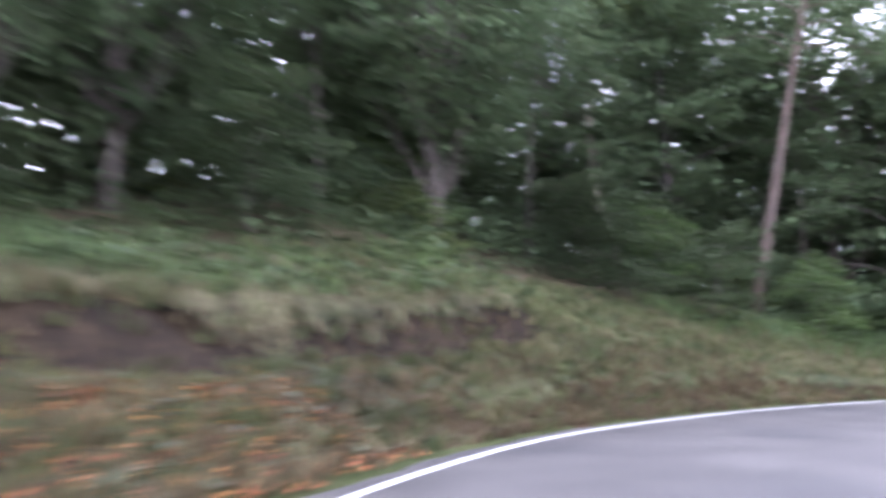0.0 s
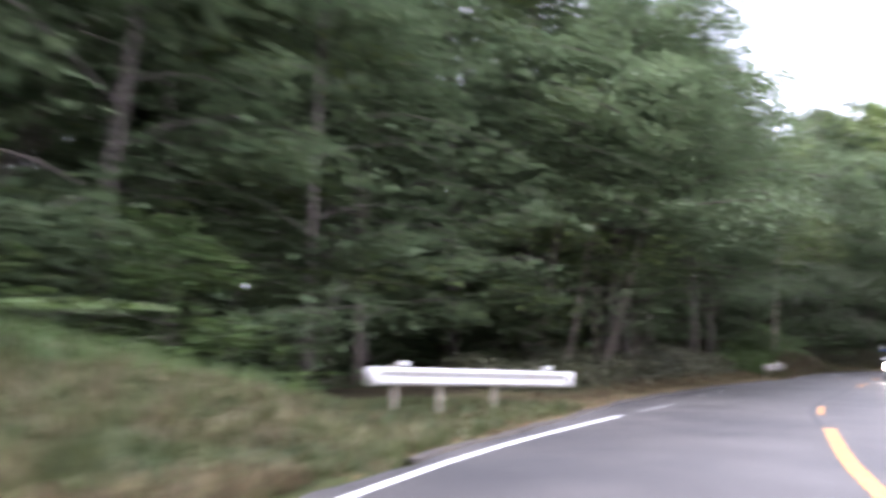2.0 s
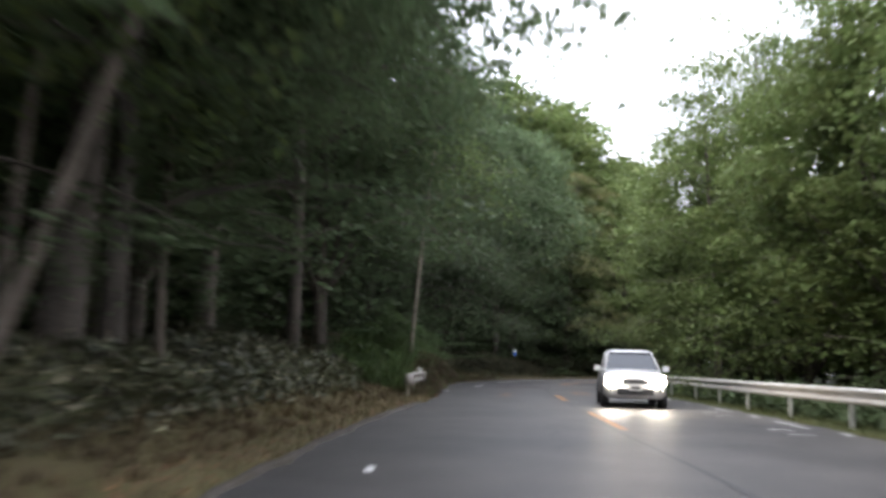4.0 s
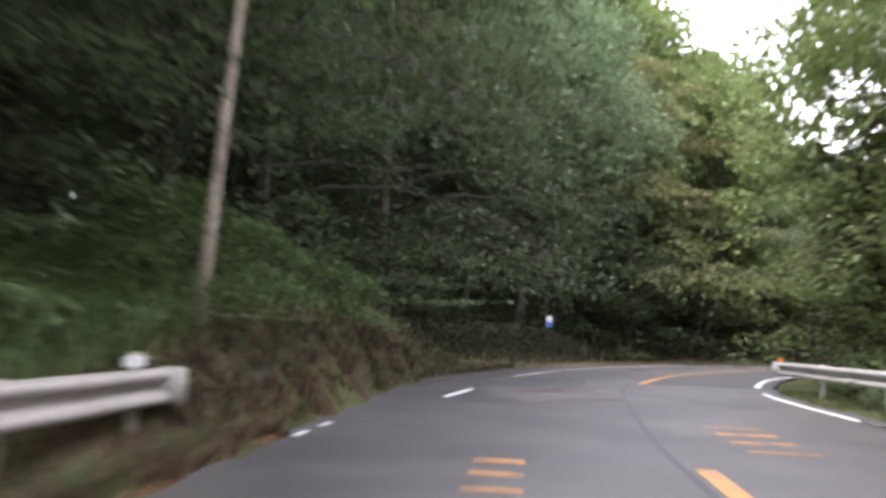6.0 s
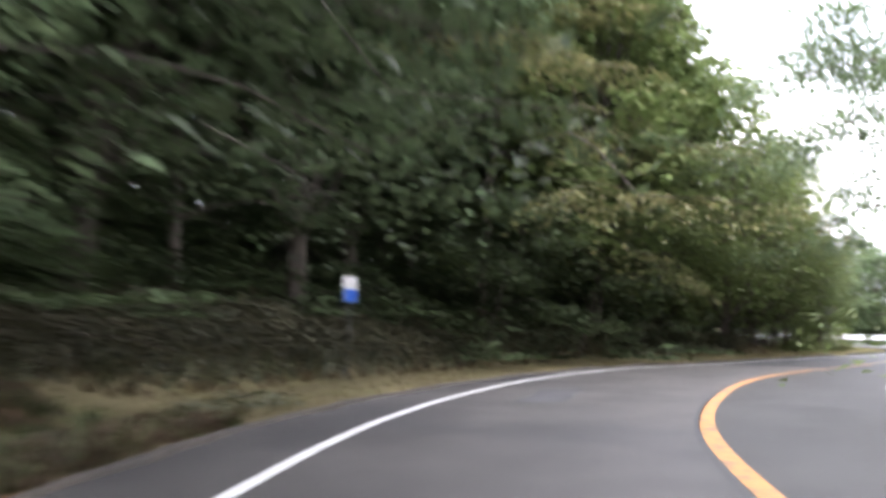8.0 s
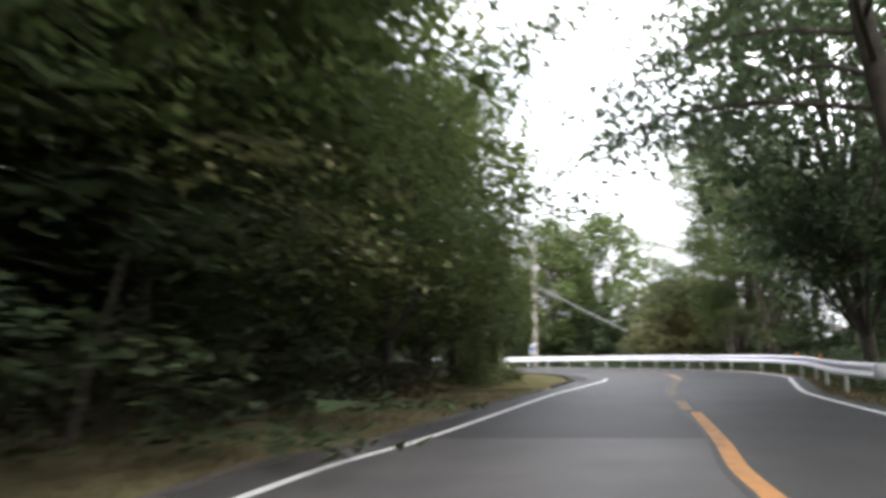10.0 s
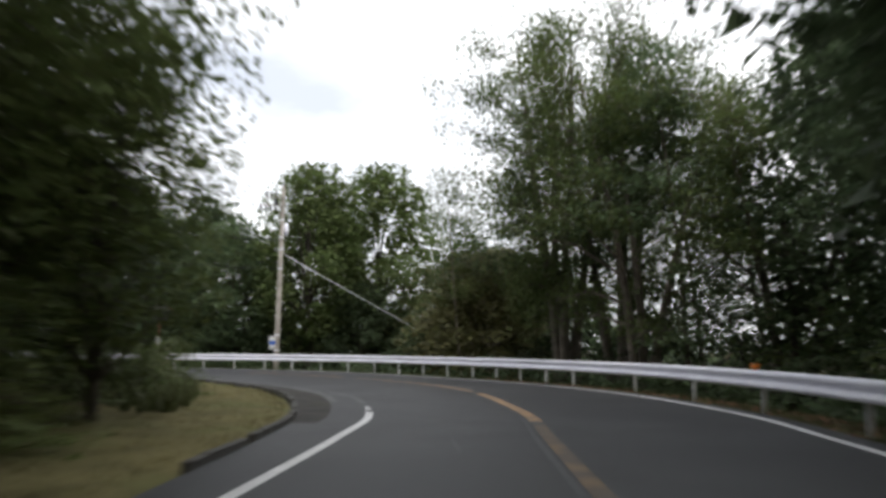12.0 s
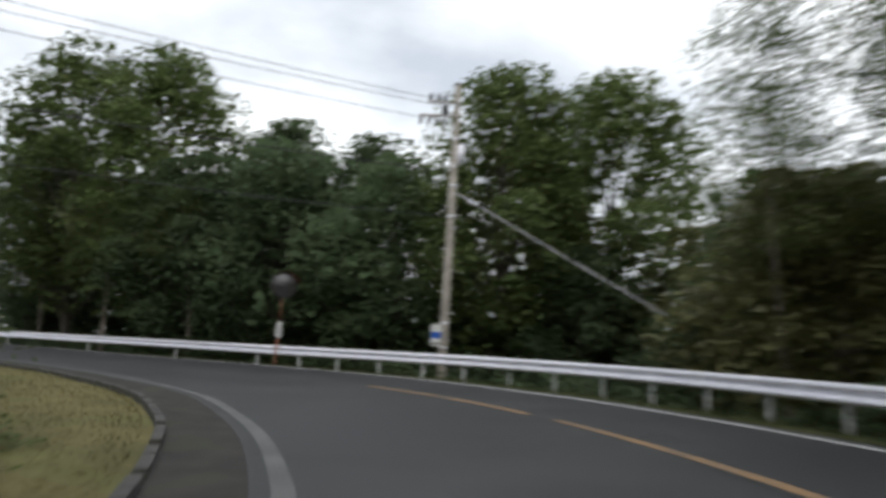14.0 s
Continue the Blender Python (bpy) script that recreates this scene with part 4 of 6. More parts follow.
TREES = {
    "pine": make_tree("pine_tree", "tall reddish-barked pine with a bare leaning trunk", 61, 17, 0.19, 0.56, 3.2, 22, 9000, 0.1, BARK_RED, LEAF, 0.2, 0.03, 0.4, 0.6, 0.3, core=200),
    "bole": make_tree("birch_tree", "pale-barked forest tree with a long bare trunk", 62, 17, 0.17, 0.56, 3.4, 22, 9000, 0.11, BARK_PALE, LEAF_MID, 0.25, 0.03, 0.4, 0.6, 0.35, core=200),
    "layered": make_tree("broadleaf_tree", "olive-tinged tree with long drooping boughs in layers", 63, 15, 0.15, 0.3, 6.4, 24, 26000, 0.075, BARK, LEAF_OLIVE, 0.3, 0.19, 0.5, 0.55, 0.13, core=200),
    "forked": make_forked_tree("broadleaf_tree", "tall yellowing tree with pale forked stems and an airy crown", 64, 16, 4.2, 4.6, 4, 26000, 0.1, BARK_MID, LEAF_YELLOW),
    "forked_dark": make_forked_tree("broadleaf_tree", "dark green tree with crooked forked stems beside the guard rail", 65, 14, 2.6, 4.8, 3, 21000, 0.105, BARK_MID, LEAF_MID, 0.19),
    "drooping": make_tree("broadleaf_tree", "dark wide tree with drooping boughs over the bank", 66, 16, 0.2, 0.17, 6.4, 40, 26000, 0.1, BARK, LEAF_SHADED, 0.3, 0.12, 0.35, 0.6, 0.24, core=500),
    "round_tall_far": make_round_tree("broadleaf_tree", "tall dark broadleaf tree deep in the wood", 35, 17, 3.6, 5.0, 62, 8200, 0.205, BARK, LEAF, 0.2, 5),
    "round_light_far": make_round_tree("broadleaf_tree", "tall yellow-green tree deep in the wood", 33, 13, 2.2, 4.0, 40, 6000, 0.21, BARK, LEAF_LIGHT),
    "thin_far": make_tree("young_tree", "thin bare-stemmed tree deep in the wood", 7, 13, 0.09, 0.5, 2.8, 16, 3600, 0.15, BARK, LEAF, 0.4, 0.04, 0.4, 0.6, 0.22, core=200, twigs=False),
    "round": make_round_tree("broadleaf_tree", "dense dark green tree with a rounded crown behind the guard rail", 31, 12, 1.2, 4.0, 42, 13395, 0.141, BARK, LEAF),
    "round_tall": make_round_tree("broadleaf_tree", "tall dark broadleaf tree with a wide dense crown on bare trunks", 35, 17, 3.6, 5.0, 62, 17000, 0.143, BARK, LEAF, 0.2, 3),
    "spreading": make_tree("oak_tree", "old oak with crooked limbs reaching over the road", 41, 15, 0.3, 0.36, 6.2, 34, 32000, 0.135, BARK, LEAF, 0.3, 0.02, 0.25, 0.6, 0.3, core=0),
    "round_near": make_round_tree("broadleaf_tree", "dense green tree with leafy boughs hanging beside the lawn", 38, 11, 0.7, 3.9, 46, 14000, 0.102, BARK, LEAF_MID, 0.14, 6),
    "round_high": make_round_tree("broadleaf_tree", "dense green tree with leafy boughs held above the lawn", 39, 11.5, 1.6, 3.9, 46, 15000, 0.102, BARK, LEAF_MID, 0.14, 6),
    "round2": make_round_tree("broadleaf_tree", "dense green tree with a broad domed crown", 32, 10, 0.6, 4.2, 40, 8550, 0.173, BARK, LEAF),
    "round_light": make_round_tree("broadleaf_tree", "tall yellow-green tree with a billowing rounded crown", 33, 13, 2.2, 4.0, 40, 13395, 0.141, BARK, LEAF_LIGHT),
    "round_yellow": make_round_tree("broadleaf_tree", "tall yellowing tree with a billowing rounded crown behind the utility pole", 37, 13, 2.0, 4.0, 44, 13500, 0.139, BARK, LEAF_YELLOW),
    "round_brown": make_round_tree("broadleaf_tree", "low brownish-green thicket tree with twiggy boughs", 34, 6, 0.3, 2.8, 30, 6840, 0.122, BARK_PALE, LEAF_OLIVE, 0.09),
    "maple": make_tree("broadleaf_tree", "tall dark green broadleaf forest tree", 1, 18, 0.17, 0.17, 4.6, 32, 20672, 0.094, BARK, LEAF, spray=0.5, flat=0.24),
    "maple2": make_tree("broadleaf_tree", "tall green broadleaf tree with layered boughs", 2, 17, 0.15, 0.14, 4.6, 32, 20672, 0.094, BARK, LEAF, 0.5, 0.12, spray=0.5, flat=0.22),
    "oak": make_tree("broadleaf_tree", "large broadleaf tree with a dense crown", 3, 19, 0.21, 0.2, 5.2, 36, 20672, 0.102, BARK, LEAF, 0.4, 0.06, 0.35, 0.58, 0.36),
    "light": make_tree("broadleaf_tree", "light yellow-green broadleaf tree", 4, 17, 0.15, 0.13, 4.6, 34, 20672, 0.097, BARK, LEAF_LIGHT, 0.3, 0.08, 0.4, 0.55, 0.32),
    "maple_far": make_tree("broadleaf_tree", "tall dark green broadleaf tree deep in the wood", 21, 18, 0.17, 0.15, 4.6, 26, 4930, 0.211, BARK, LEAF, spray=0.55, flat=0.26, core=600, twigs=False),
    "maple2_far": make_tree("broadleaf_tree", "tall green broadleaf tree deep in the wood", 22, 17, 0.15, 0.12, 4.6, 26, 4930, 0.211, BARK, LEAF, 0.5, 0.1, spray=0.55, flat=0.24, core=600, twigs=False),
    "oak_far": make_tree("broadleaf_tree", "large dense broadleaf tree deep in the wood", 23, 19, 0.21, 0.18, 5.2, 28, 5780, 0.218, BARK, LEAF, 0.4, 0.06, 0.35, 0.6, 0.36, core=600, twigs=False),
    "light_far": make_tree("broadleaf_tree", "light yellow-green tree deep in the wood", 24, 17, 0.15, 0.12, 4.6, 28, 5440, 0.211, BARK, LEAF_LIGHT, 0.3, 0.08, 0.4, 0.58, 0.32, core=600, twigs=False),
    "birch": make_tree("birch_tree", "slender pale-barked birch with thin foliage", 6, 15, 0.09, 0.45, 2.3, 26, 8200, 0.115, BARK_PALE, LEAF_LIGHT, 0.3, 0.05, 0.4, 0.6, 0.5, core=0),
    "thin": make_tree("young_tree", "thin bare-stemmed forest tree", 7, 13, 0.1, 0.5, 2.8, 18, 6916, 0.11, BARK_MID, LEAF, 0.4, 0.04, 0.4, 0.6, 0.22, core=300),
    "under": make_tree("sapling", "low leafy understorey sapling", 8, 4.0, 0.04, 0.08, 1.9, 13, 2975, 0.109, BARK, LEAF_SHADED, 0.3, 0.1, 0.4, 0.45, 0.25, core=90),
    "under2": make_tree("sapling", "low leafy understorey sapling with bright foliage", 9, 3.2, 0.035, 0.06, 1.8, 12, 2856, 0.1, BARK, FERN, 0.3, 0.1, 0.4, 0.45, 0.25, core=80),
    "dense": make_tree("broadleaf_tree", "dense dark tree with boughs down to the ground", 12, 12, 0.15, 0.05, 3.4, 44, 17556, 0.103, BARK, LEAF, 0.2, 0.15, 0.55, 0.45, 0.3, core=500),
    "shrub": make_tree("shrub", "dense low green roadside shrub", 10, 1.5, 0.025, 0.05, 1.0, 11, 1870, 0.076, BARK, LEAF_MID, 0.2, 0.1, 0.35, 0.28, 0.4, "shrub", 60),
    "shrub2": make_tree("shrub", "yellowing brown-green roadside shrub", 11, 1.2, 0.02, 0.05, 0.95, 11, 1615, 0.068, BARK, LEAF_OLIVE, 0.2, 0.1, 0.35, 0.28, 0.4, "shrub", 60),
}
used = set()
placed = []
# how far each kind of tree reaches sideways in its lower seven metres
REACH = {}
for key, tree in TREES.items():
    co = np.empty(3 * len(tree.children[-1].data.vertices), np.float32)
    tree.children[-1].data.vertices.foreach_get("co", co)
    co = co.reshape(-1, 3)
    REACH[key] = float(np.percentile(np.hypot(co[:, 0], co[:, 1])[co[:, 2] < 4.5], 99.8)) if (co[:, 2] < 4.5).sum() > 20 else 1.0


def plant(kind, x, y, size=1.0, turn=None, lean=0.0, towards=0.0, z=None, free=False):
    """lean: degrees by which the tree leans towards a compass angle (degrees from +x)."""
    if turn is None:
        turn = (x * 37.7 + y * 91.3) % 360
    i, d = nearest(x, y)
    i, d = int(i[0]), float(d[0])
    room = (d - LINE[i, 4] if d > 0 else -d - LINE[i, 3]) + 0.8
    if room > 9.3 and kind + "_far" in TREES:
        kind += "_far"
    short = REACH[kind] * size + 8 * size * math.sin(radians(lean)) * 0.6 - room
    if short > 0 and not free:
        way = LEFT[i] * (1 if d > 0 else -1)
        x, y = x + way[0] * short, y + way[1] * short
    if z is None:
        z = float(height(x, y)[0])
    m = Matrix.Translation((x, y, z - 0.05)) @ pose(0, 0, 0, 0, 0, towards) @ pose(0, 0, 0, 0, lean, 0) @ pose(0, 0, 0, 0, 0, turn - towards)
    ob = TREES[kind]
    if kind in used:
        ob = copy_thing(ob, m)
    else:
        used.add(kind)
        ob.matrix_basis = m
    ob.scale = (size, size, size)
    placed.append((x, y, 1.0))
    return ob


# single trees that stand out: kind, x, y, size, lean, towards
HERO = [
    ("birch", 45.4, 18.2, 0.95, 7, -50), ("pine", 0.7, -7.2, 1.15, 12, 10), ("bole", -4.9, -8.2, 1.15, 3, 150),  ("birch", 30.2, -5.8, 1.2, 3, 120),
    ("thin", 23.4, 5.6, 1.0, 19, -45), ("thin", 22.2, 6.0, 1.0, 13, -45), ("thin", 21.2, 6.4, 1.05, 11, -45), ("thin", 14.0, 4.6, 1.1, 2, 0), ("thin", 13.2, 5.4, 1.1, 2, 40), ("thin", 24.5, 7.0, 1.05, 2, 0), ("thin", 28.5, 9.5, 1.0, 3, 90),
    ("under", 0.2, -13.5, 0.9, 0, 0), ("under2", 3.4, -9.6, 1.0, 0, 0), ("under", -2.4, -14.4, 1.1, 0, 0),
    ("drooping", 53.6, 28.4, 1.15, 4, -60), ("drooping", 61.6, 31.8, 1.2, 4, -65), ("drooping", 45.6, 25.0, 1.1, 4, -55), ("spreading", 25.4, 7.8, 1.1, 5, -50), ("bole", 62.4, 34.6, 0.95, 15, -50), ("round_light", 66.0, 14.2, 1.15, 0, 0), ("oak", 33.0, 14.5, 1.15, 0, 0), ("maple", 37.5, 16.5, 1.25, 0, 0), ("round_tall", 30.0, 13.2, 1.05, 0, 0), ("round_tall", 40.8, 18.6, 1.12, 0, 0), ("dense", 41.6, 22.0, 1.2, 0, 0), ("maple2", 28.0, 12.5, 1.0, 0, 0), ("round_tall", 50.0, 27.5, 1.0, 0, 0), ("dense", 53.8, 29.6, 1.25, 0, 0), ("dense", 59.0, 32.6, 1.3, 0, 0), ("dense", 63.0, 35.6, 1.35, 2, -70), ("round_tall", 66.6, 33.2, 1.1, 2, -70),
    ("round_tall", 73.2, 33.4, 1.1, 2, -80), ("round_tall", 77.6, 34.4, 1.1, 3, -80), ("layered", 82.4, 32.4, 1.22, 4, -80), ("round_light", 88.0, 30.2, 1.3, 5, -80), ("under", 85.2, 29.4, 1.4, 0, 0), ("under", 90.0, 28.4, 1.2, 0, 0), ("under", 80.2, 31.0, 1.4, 0, 0), ("light", 97.0, 33.0, 1.35, 2, -80), ("round_tall", 54.0, 33.5, 1.05, 0, 0), ("round_tall", 61.0, 37.0, 1.1, 0, 0), ("round_tall", 68.0, 39.0, 1.1, 0, 0), ("round_tall", 75.0, 39.5, 1.1, 0, 0), ("light", 87.6, 33.0, 1.15, 4, -80), ("light", 92.4, 31.4, 1.2, 2, -80), ("round_light", 93.0, 32.0, 1.5, 3, -60),
    ("light", 84.5, 36.0, 1.4, 0, 0), ("maple2", 79.0, 37.0, 1.4, 0, 0), ("light", 90.0, 34.5, 1.35, 0, 0), ("oak", 72.0, 37.0, 1.3, 0, 0),
    ("round_near", 94.5, 28.6, 0.9, 2, -80), ("round_high", 97.4, 26.6, 1.12, 2, -80), ("round_near", 102.6, 25.8, 1.0, 0, 0), ("round_high", 106.8, 24.5, 1.05, 0, 0), ("round_high", 112.2, 25.6, 1.05, 0, 0), ("round_high", 107.6, 22.9, 0.55, 0, 0), ("round_high", 109.4, 25.6, 0.85, 0, 0), ("round2", 114.0, 28.6, 0.9, 0, 0),
    ("spreading", 88.6, 16.4, 1.0, 10, 105), ("round_tall", 99.6, 11.9, 0.92, 7, 80),
    ("round_tall", 103.4, 6.4, 0.82, 0, 0), ("round_light", 66.6, 12.6, 0.95, 0, 0), ("round_light", 73.5, 13.2, 0.95, 0, 0), ("light", 81.0, 11.2, 0.95, 2, 80), ("light", 73.0, 10.6, 1.0, 2, 90), ("light", 67.0, 11.0, 1.15, 2, 90), ("light", 60.5, 11.2, 1.1, 2, 90), ("light", 57.0, 7.0, 1.1, 2, 90), ("light", 50.5, 2.0, 1.05, 2, 90), ("maple2", 62.0, 5.0, 1.1, 0, 0),
    ("round_yellow", 146.6, 15.2, 1.12, 0, 0), ("round_yellow", 149.2, 10.2, 1.24, 0, 0), ("round_yellow", 152.5, 14.0, 1.1, 0, 0), ("round2", 145.4, 12.0, 0.7, 0, 0), ("round2", 148.5, 20.0, 1.02, 0, 0), ("round", 154.8, 21.6, 1.13, 0, 0), ("round2", 151.8, 25.4, 1.1, 0, 0), ("round", 162.9, 28.1, 1.4, 0, 0), ("round2", 157.6, 27.0, 1.32, 0, 0), ("round_yellow", 159.2, 34.4, 1.42, 0, 0), ("round_light", 163.6, 41.2, 1.5, 0, 0), ("round", 169.5, 45.5, 1.3, 0, 0), ("bole", 158.0, 36.6, 0.62, 2, 30), ("bole", 165.4, 43.8, 0.66, 1, 200), ("bole", 152.8, 30.2, 0.55, 3, 80), ("round2", 155.2, 31.0, 1.1, 0, 0), ("round2", 166.0, 33.0, 1.3, 0, 0), ("round", 176.0, 49.0, 1.4, 0, 0), ("round2", 172.0, 38.0, 1.4, 0, 0),
    ("birch", 130.6, 10.0, 0.74, 3, 90), ("birch", 134.2, 8.2, 0.7, 2, 0), ("round_brown", 134.4, 7.0, 1.4, 0, 0), ("round_brown", 138.6, 5.4, 1.15, 0, 0), ("round_brown", 143.4, 3.4, 1.6, 0, 0), ("round_brown", 147.0, 6.4, 1.55, 0, 0), ("round_brown", 131.8, 8.6, 1.2, 0, 0), ("round2", 139.5, 6.5, 0.95, 0, 0),
    ("thin", 117.4, 6.4, 1.0, 3, 60), ("thin", 118.8, 5.0, 1.0, 6, 0), ("thin", 122.2, 5.4, 1.0, 5, 150), ("thin", 124.4, 7.0, 0.95, 4, 90), ("forked_dark", 118.6, 7.4, 0.95, 0, 0), ("forked", 122.6, 6.2, 1.02, 0, 0), ("forked", 128.2, 6.0, 1.05, 0, 0), ("round_tall", 113.4, 3.2, 0.8, 0, 0), ("forked_dark", 114.2, 5.0, 0.9, 0, 0), ("forked", 124.8, 7.4, 1.05, 0, 0), ("round_tall", 108.6, 3.8, 0.8, 0, 0), ("forked", 120.5, 0.5, 0.8, 0, 0), ("round", 144.0, -1.5, 0.8, 0, 0),
    ("round", 139.0, 45.0, 0.95, 0, 0), ("round2", 146.0, 47.0, 1.0, 0, 0), ("round", 131.0, 42.0, 0.9, 0, 0),
    ("round", -9.4, -12.6, 0.9, 0, 0), ("round_tall", -10.5, -28.8, 0.9, 0, 0), ("round_tall", -8.6, -33.6, 0.85, 0, 0), ("round", -15.5, -25.0, 1.2, 0, 0), ("round_light", 32.0, -9.2, 0.95, 0, 0), ("round_light", 39.0, -5.0, 1.0, 0, 0), ("round", -7.5, -6.5, 1.5, 0, 0), ("round", -4.0, -1.0, 1.5, 0, 0), ("round", -13.5, -10.5, 1.5, 0, 0), ("round_tall", -6.6, -20.0, 0.85, 0, 0), ("round_tall", 3.4, 0.5, 1.1, 0, 0), ("round_tall", -1.6, 1.5, 1.1, 0, 0), ("round", -14.5, -16.0, 1.2, 0, 0), ("maple2", 6.3, -1.2, 1.1, 0, 0), ("light", 8.8, 4.8, 1.1, 0, 0), ("round_tall", 9.5, 8.0, 1.2, 0, 0), ("maple2", 21.4, 6.8, 1.0, 0, 0), ("maple", 26.5, 8.0, 1.1, 0, 0), ("maple2", 14.5, 5.6, 1.3, 0, 0), ("maple2", 18.5, 7.4, 1.3, 0, 0), ("maple2", 20.5, 12.0, 1.4, 0, 0), ("round_tall", 15.0, 13.0, 1.35, 0, 0), ("light", 22.6, 9.2, 1.25, 0, 0),
    ("round_light", 47.0, 0.6, 1.05, 0, 0), ("round_light", 54.2, 5.4, 1.05, 0, 0), ("round_light", 102.5, 33.0, 1.4, 0, 0), ("round_light", 90.5, 33.5, 1.5, 0, 0), ("round_light", 108.5, 31.0, 1.25, 0, 0), ("round_light", 80.0, 42.5, 1.75, 0, 0), ("round_light", 86.5, 41.0, 1.95, 0, 0), ("round_light", 93.5, 38.5, 2.0, 0, 0),
    ("shrub", 109.2, 23.6, 0.6, 0, 0), ("shrub", 111.0, 23.8, 0.6, 0, 0), ("shrub2", 107.5, 23.4, 0.55, 0, 0), ("shrub", 105.8, 24.0, 0.65, 0, 0), ("shrub2", 112.8, 24.1, 0.7, 0, 0), ("shrub", 103.9, 24.1, 1.2, 0, 0), ("shrub", 113.5, 25.0, 1.3, 0, 0), ("shrub", 113.2, 22.5, 0.85, 0, 0), ("shrub", 114.9, 22.4, 0.8, 0, 0), ("shrub2", 116.6, 22.5, 0.9, 0, 0), ("shrub", 118.3, 22.7, 0.95, 0, 0), ("shrub", 120.4, 22.9, 0.85, 0, 0), ("shrub2", 121.6, 24.4, 0.6, 0, 0),
    ("under2", 46.0, 19.0, 0.5, 0, 0), ("under2", 48.0, 20.4, 0.5, 0, 0), ("under2", 50.2, 21.7, 0.45, 0, 0), ("under2", 44.6, 18.6, 0.55, 0, 0), ("under2", 47.0, 20.9, 0.6, 0, 0), ("under2", 50.8, 21.6, 0.42, 0, 0), ("under2", 52.3, 22.5, 0.42, 0, 0),
]
for kind, x, y, size, lean, towards in HERO:
    plant(kind, x, y, size, None, lean, towards, free=True)

rng = random.Random(5)


def scatter(count, box, kinds, near_left, near_right, deep, gap, size=(0.8, 1.2), lean=4, tries=30, side=0):
    x0, y0, x1, y1 = box
    made = 0
    for _ in range(count * tries):
        if made >= count:
            break
        x, y = rng.uniform(x0, x1), rng.uniform(y0, y1)
        i, d = nearest(x, y)
        i, d = int(i[0]), float(d[0])
        if side and d * side < 0:
            continue
        a = d - LINE[i, 4] if d > 0 else -d - LINE[i, 3]
        lim = near_left if d > 0 else near_right
        if a < lim or a > deep or any((x - p) ** 2 + (y - q) ** 2 < gap * gap for p, q, _ in placed):
            continue
        plant(rng.choice(kinds), x, y, rng.uniform(*size), None, rng.uniform(0, lean), rng.uniform(0, 360))
        made += 1


# first rows of the wood
scatter(24, (-20, -48, 16, 12), ["maple", "maple2", "oak", "thin", "thin"], 7.5, 5, 20, 2.8, (0.75, 1.1), side=1)
scatter(14, (10, -5, 50, 42), ["maple", "maple2", "thin", "thin"], 6.5, 5, 16, 2.6, (0.8, 1.1), side=1)
scatter(14, (44, 16, 100, 60), ["maple", "maple2", "thin", "thin"], 5.5, 5, 14, 2.6, (0.8, 1.1), side=1)
scatter(12, (28, -25, 97, 20), ["light", "light", "maple2"], 6, 5.5, 16, 3.2, (0.8, 1.1), side=-1)
scatter(2, (97, -14, 112, 10), ["light", "maple"], 6, 5.5, 20, 3.2, (0.6, 0.85), side=-1)
scatter(4, (90, 24, 155, 62), ["maple", "maple2", "oak"], 8.5, 5, 22, 3.5, (0.6, 0.8), side=1)
# understorey along the wood's edge
placed = []
scatter(18, (54, 24, 88, 38), ["under"], 5.6, 4, 9, 1.4, (1.1, 1.6), side=1)
scatter(18, (-14, -42, 16, 4), ["under", "under", "under2", "shrub"], 6.5, 4, 13, 1.5, (0.8, 1.3), side=1)
scatter(18, (12, -6, 48, 26), ["under", "under", "shrub"], 5.2, 4, 12, 1.5, (0.7, 1.1), side=1)
scatter(26, (45, 16, 98, 48), ["under", "under", "shrub", "under2"], 6.2, 4, 12, 1.5, (0.7, 1.1), side=1)
scatter(16, (28, -20, 97, 18), ["under", "under2", "shrub"], 4, 3.6, 9, 1.6, (0.8, 1.3), side=-1)
scatter(28, (97, -8, 175, 30), ["under", "under", "under2", "shrub"], 4, 3.0, 10, 1.5, (0.8, 1.3), side=-1)
scatter(8, (92, 24, 125, 45), ["under", "shrub"], 4.8, 4, 11, 1.6, (0.8, 1.1), side=1)


# ---------------------------------------------------------------- woods behind, undergrowth, grass
def along(n, k0, k1, lo, hi, seed, side=1):
    """n places along the road between two samples, lo to hi metres beyond the asphalt's edge."""
    r = np.random.default_rng(seed)
    k = r.integers(k0, k1, n)
    a = r.uniform(lo, hi, n)
    edge = LINE[k, 4] if side > 0 else LINE[k, 3]
    p = XY[k] + LEFT[k] * ((edge + a) * side)[:, None] + tangent[k] * r.uniform(-0.3, 0.3, n)[:, None]
    i, d = nearest(p[:, 0], p[:, 1])
    keep = np.where(d > 0, d - LINE[i, 4], -d - LINE[i, 3]) > lo * 0.9
    p = p[keep]
    return p, height(p[:, 0], p[:, 1]), a[keep], r


def woods(k0, k1, lo, hi, clumps, per, tall, seed, side, mat, leaf=0.62, label="dense dark mass of foliage deep in the wood"):
    p, z, a, r = along(clumps, k0, k1, lo, hi, seed, side)
    n = len(p)
    top = r.uniform(0.02, 1, n) ** 1.3 * tall
    cen = np.repeat(np.column_stack([p, z + top]), per, 0)
    off = np.clip(r.normal(size=cen.shape), -1.8, 1.8) * np.array([1.1, 1.1, 0.5])
    pos = cen + off
    ob = new("far_wood", leaf_mesh("far_wood", pos, leaf, 0.9, mat, seed))
    tagged(ob, label, "woodland", kind="stuff")


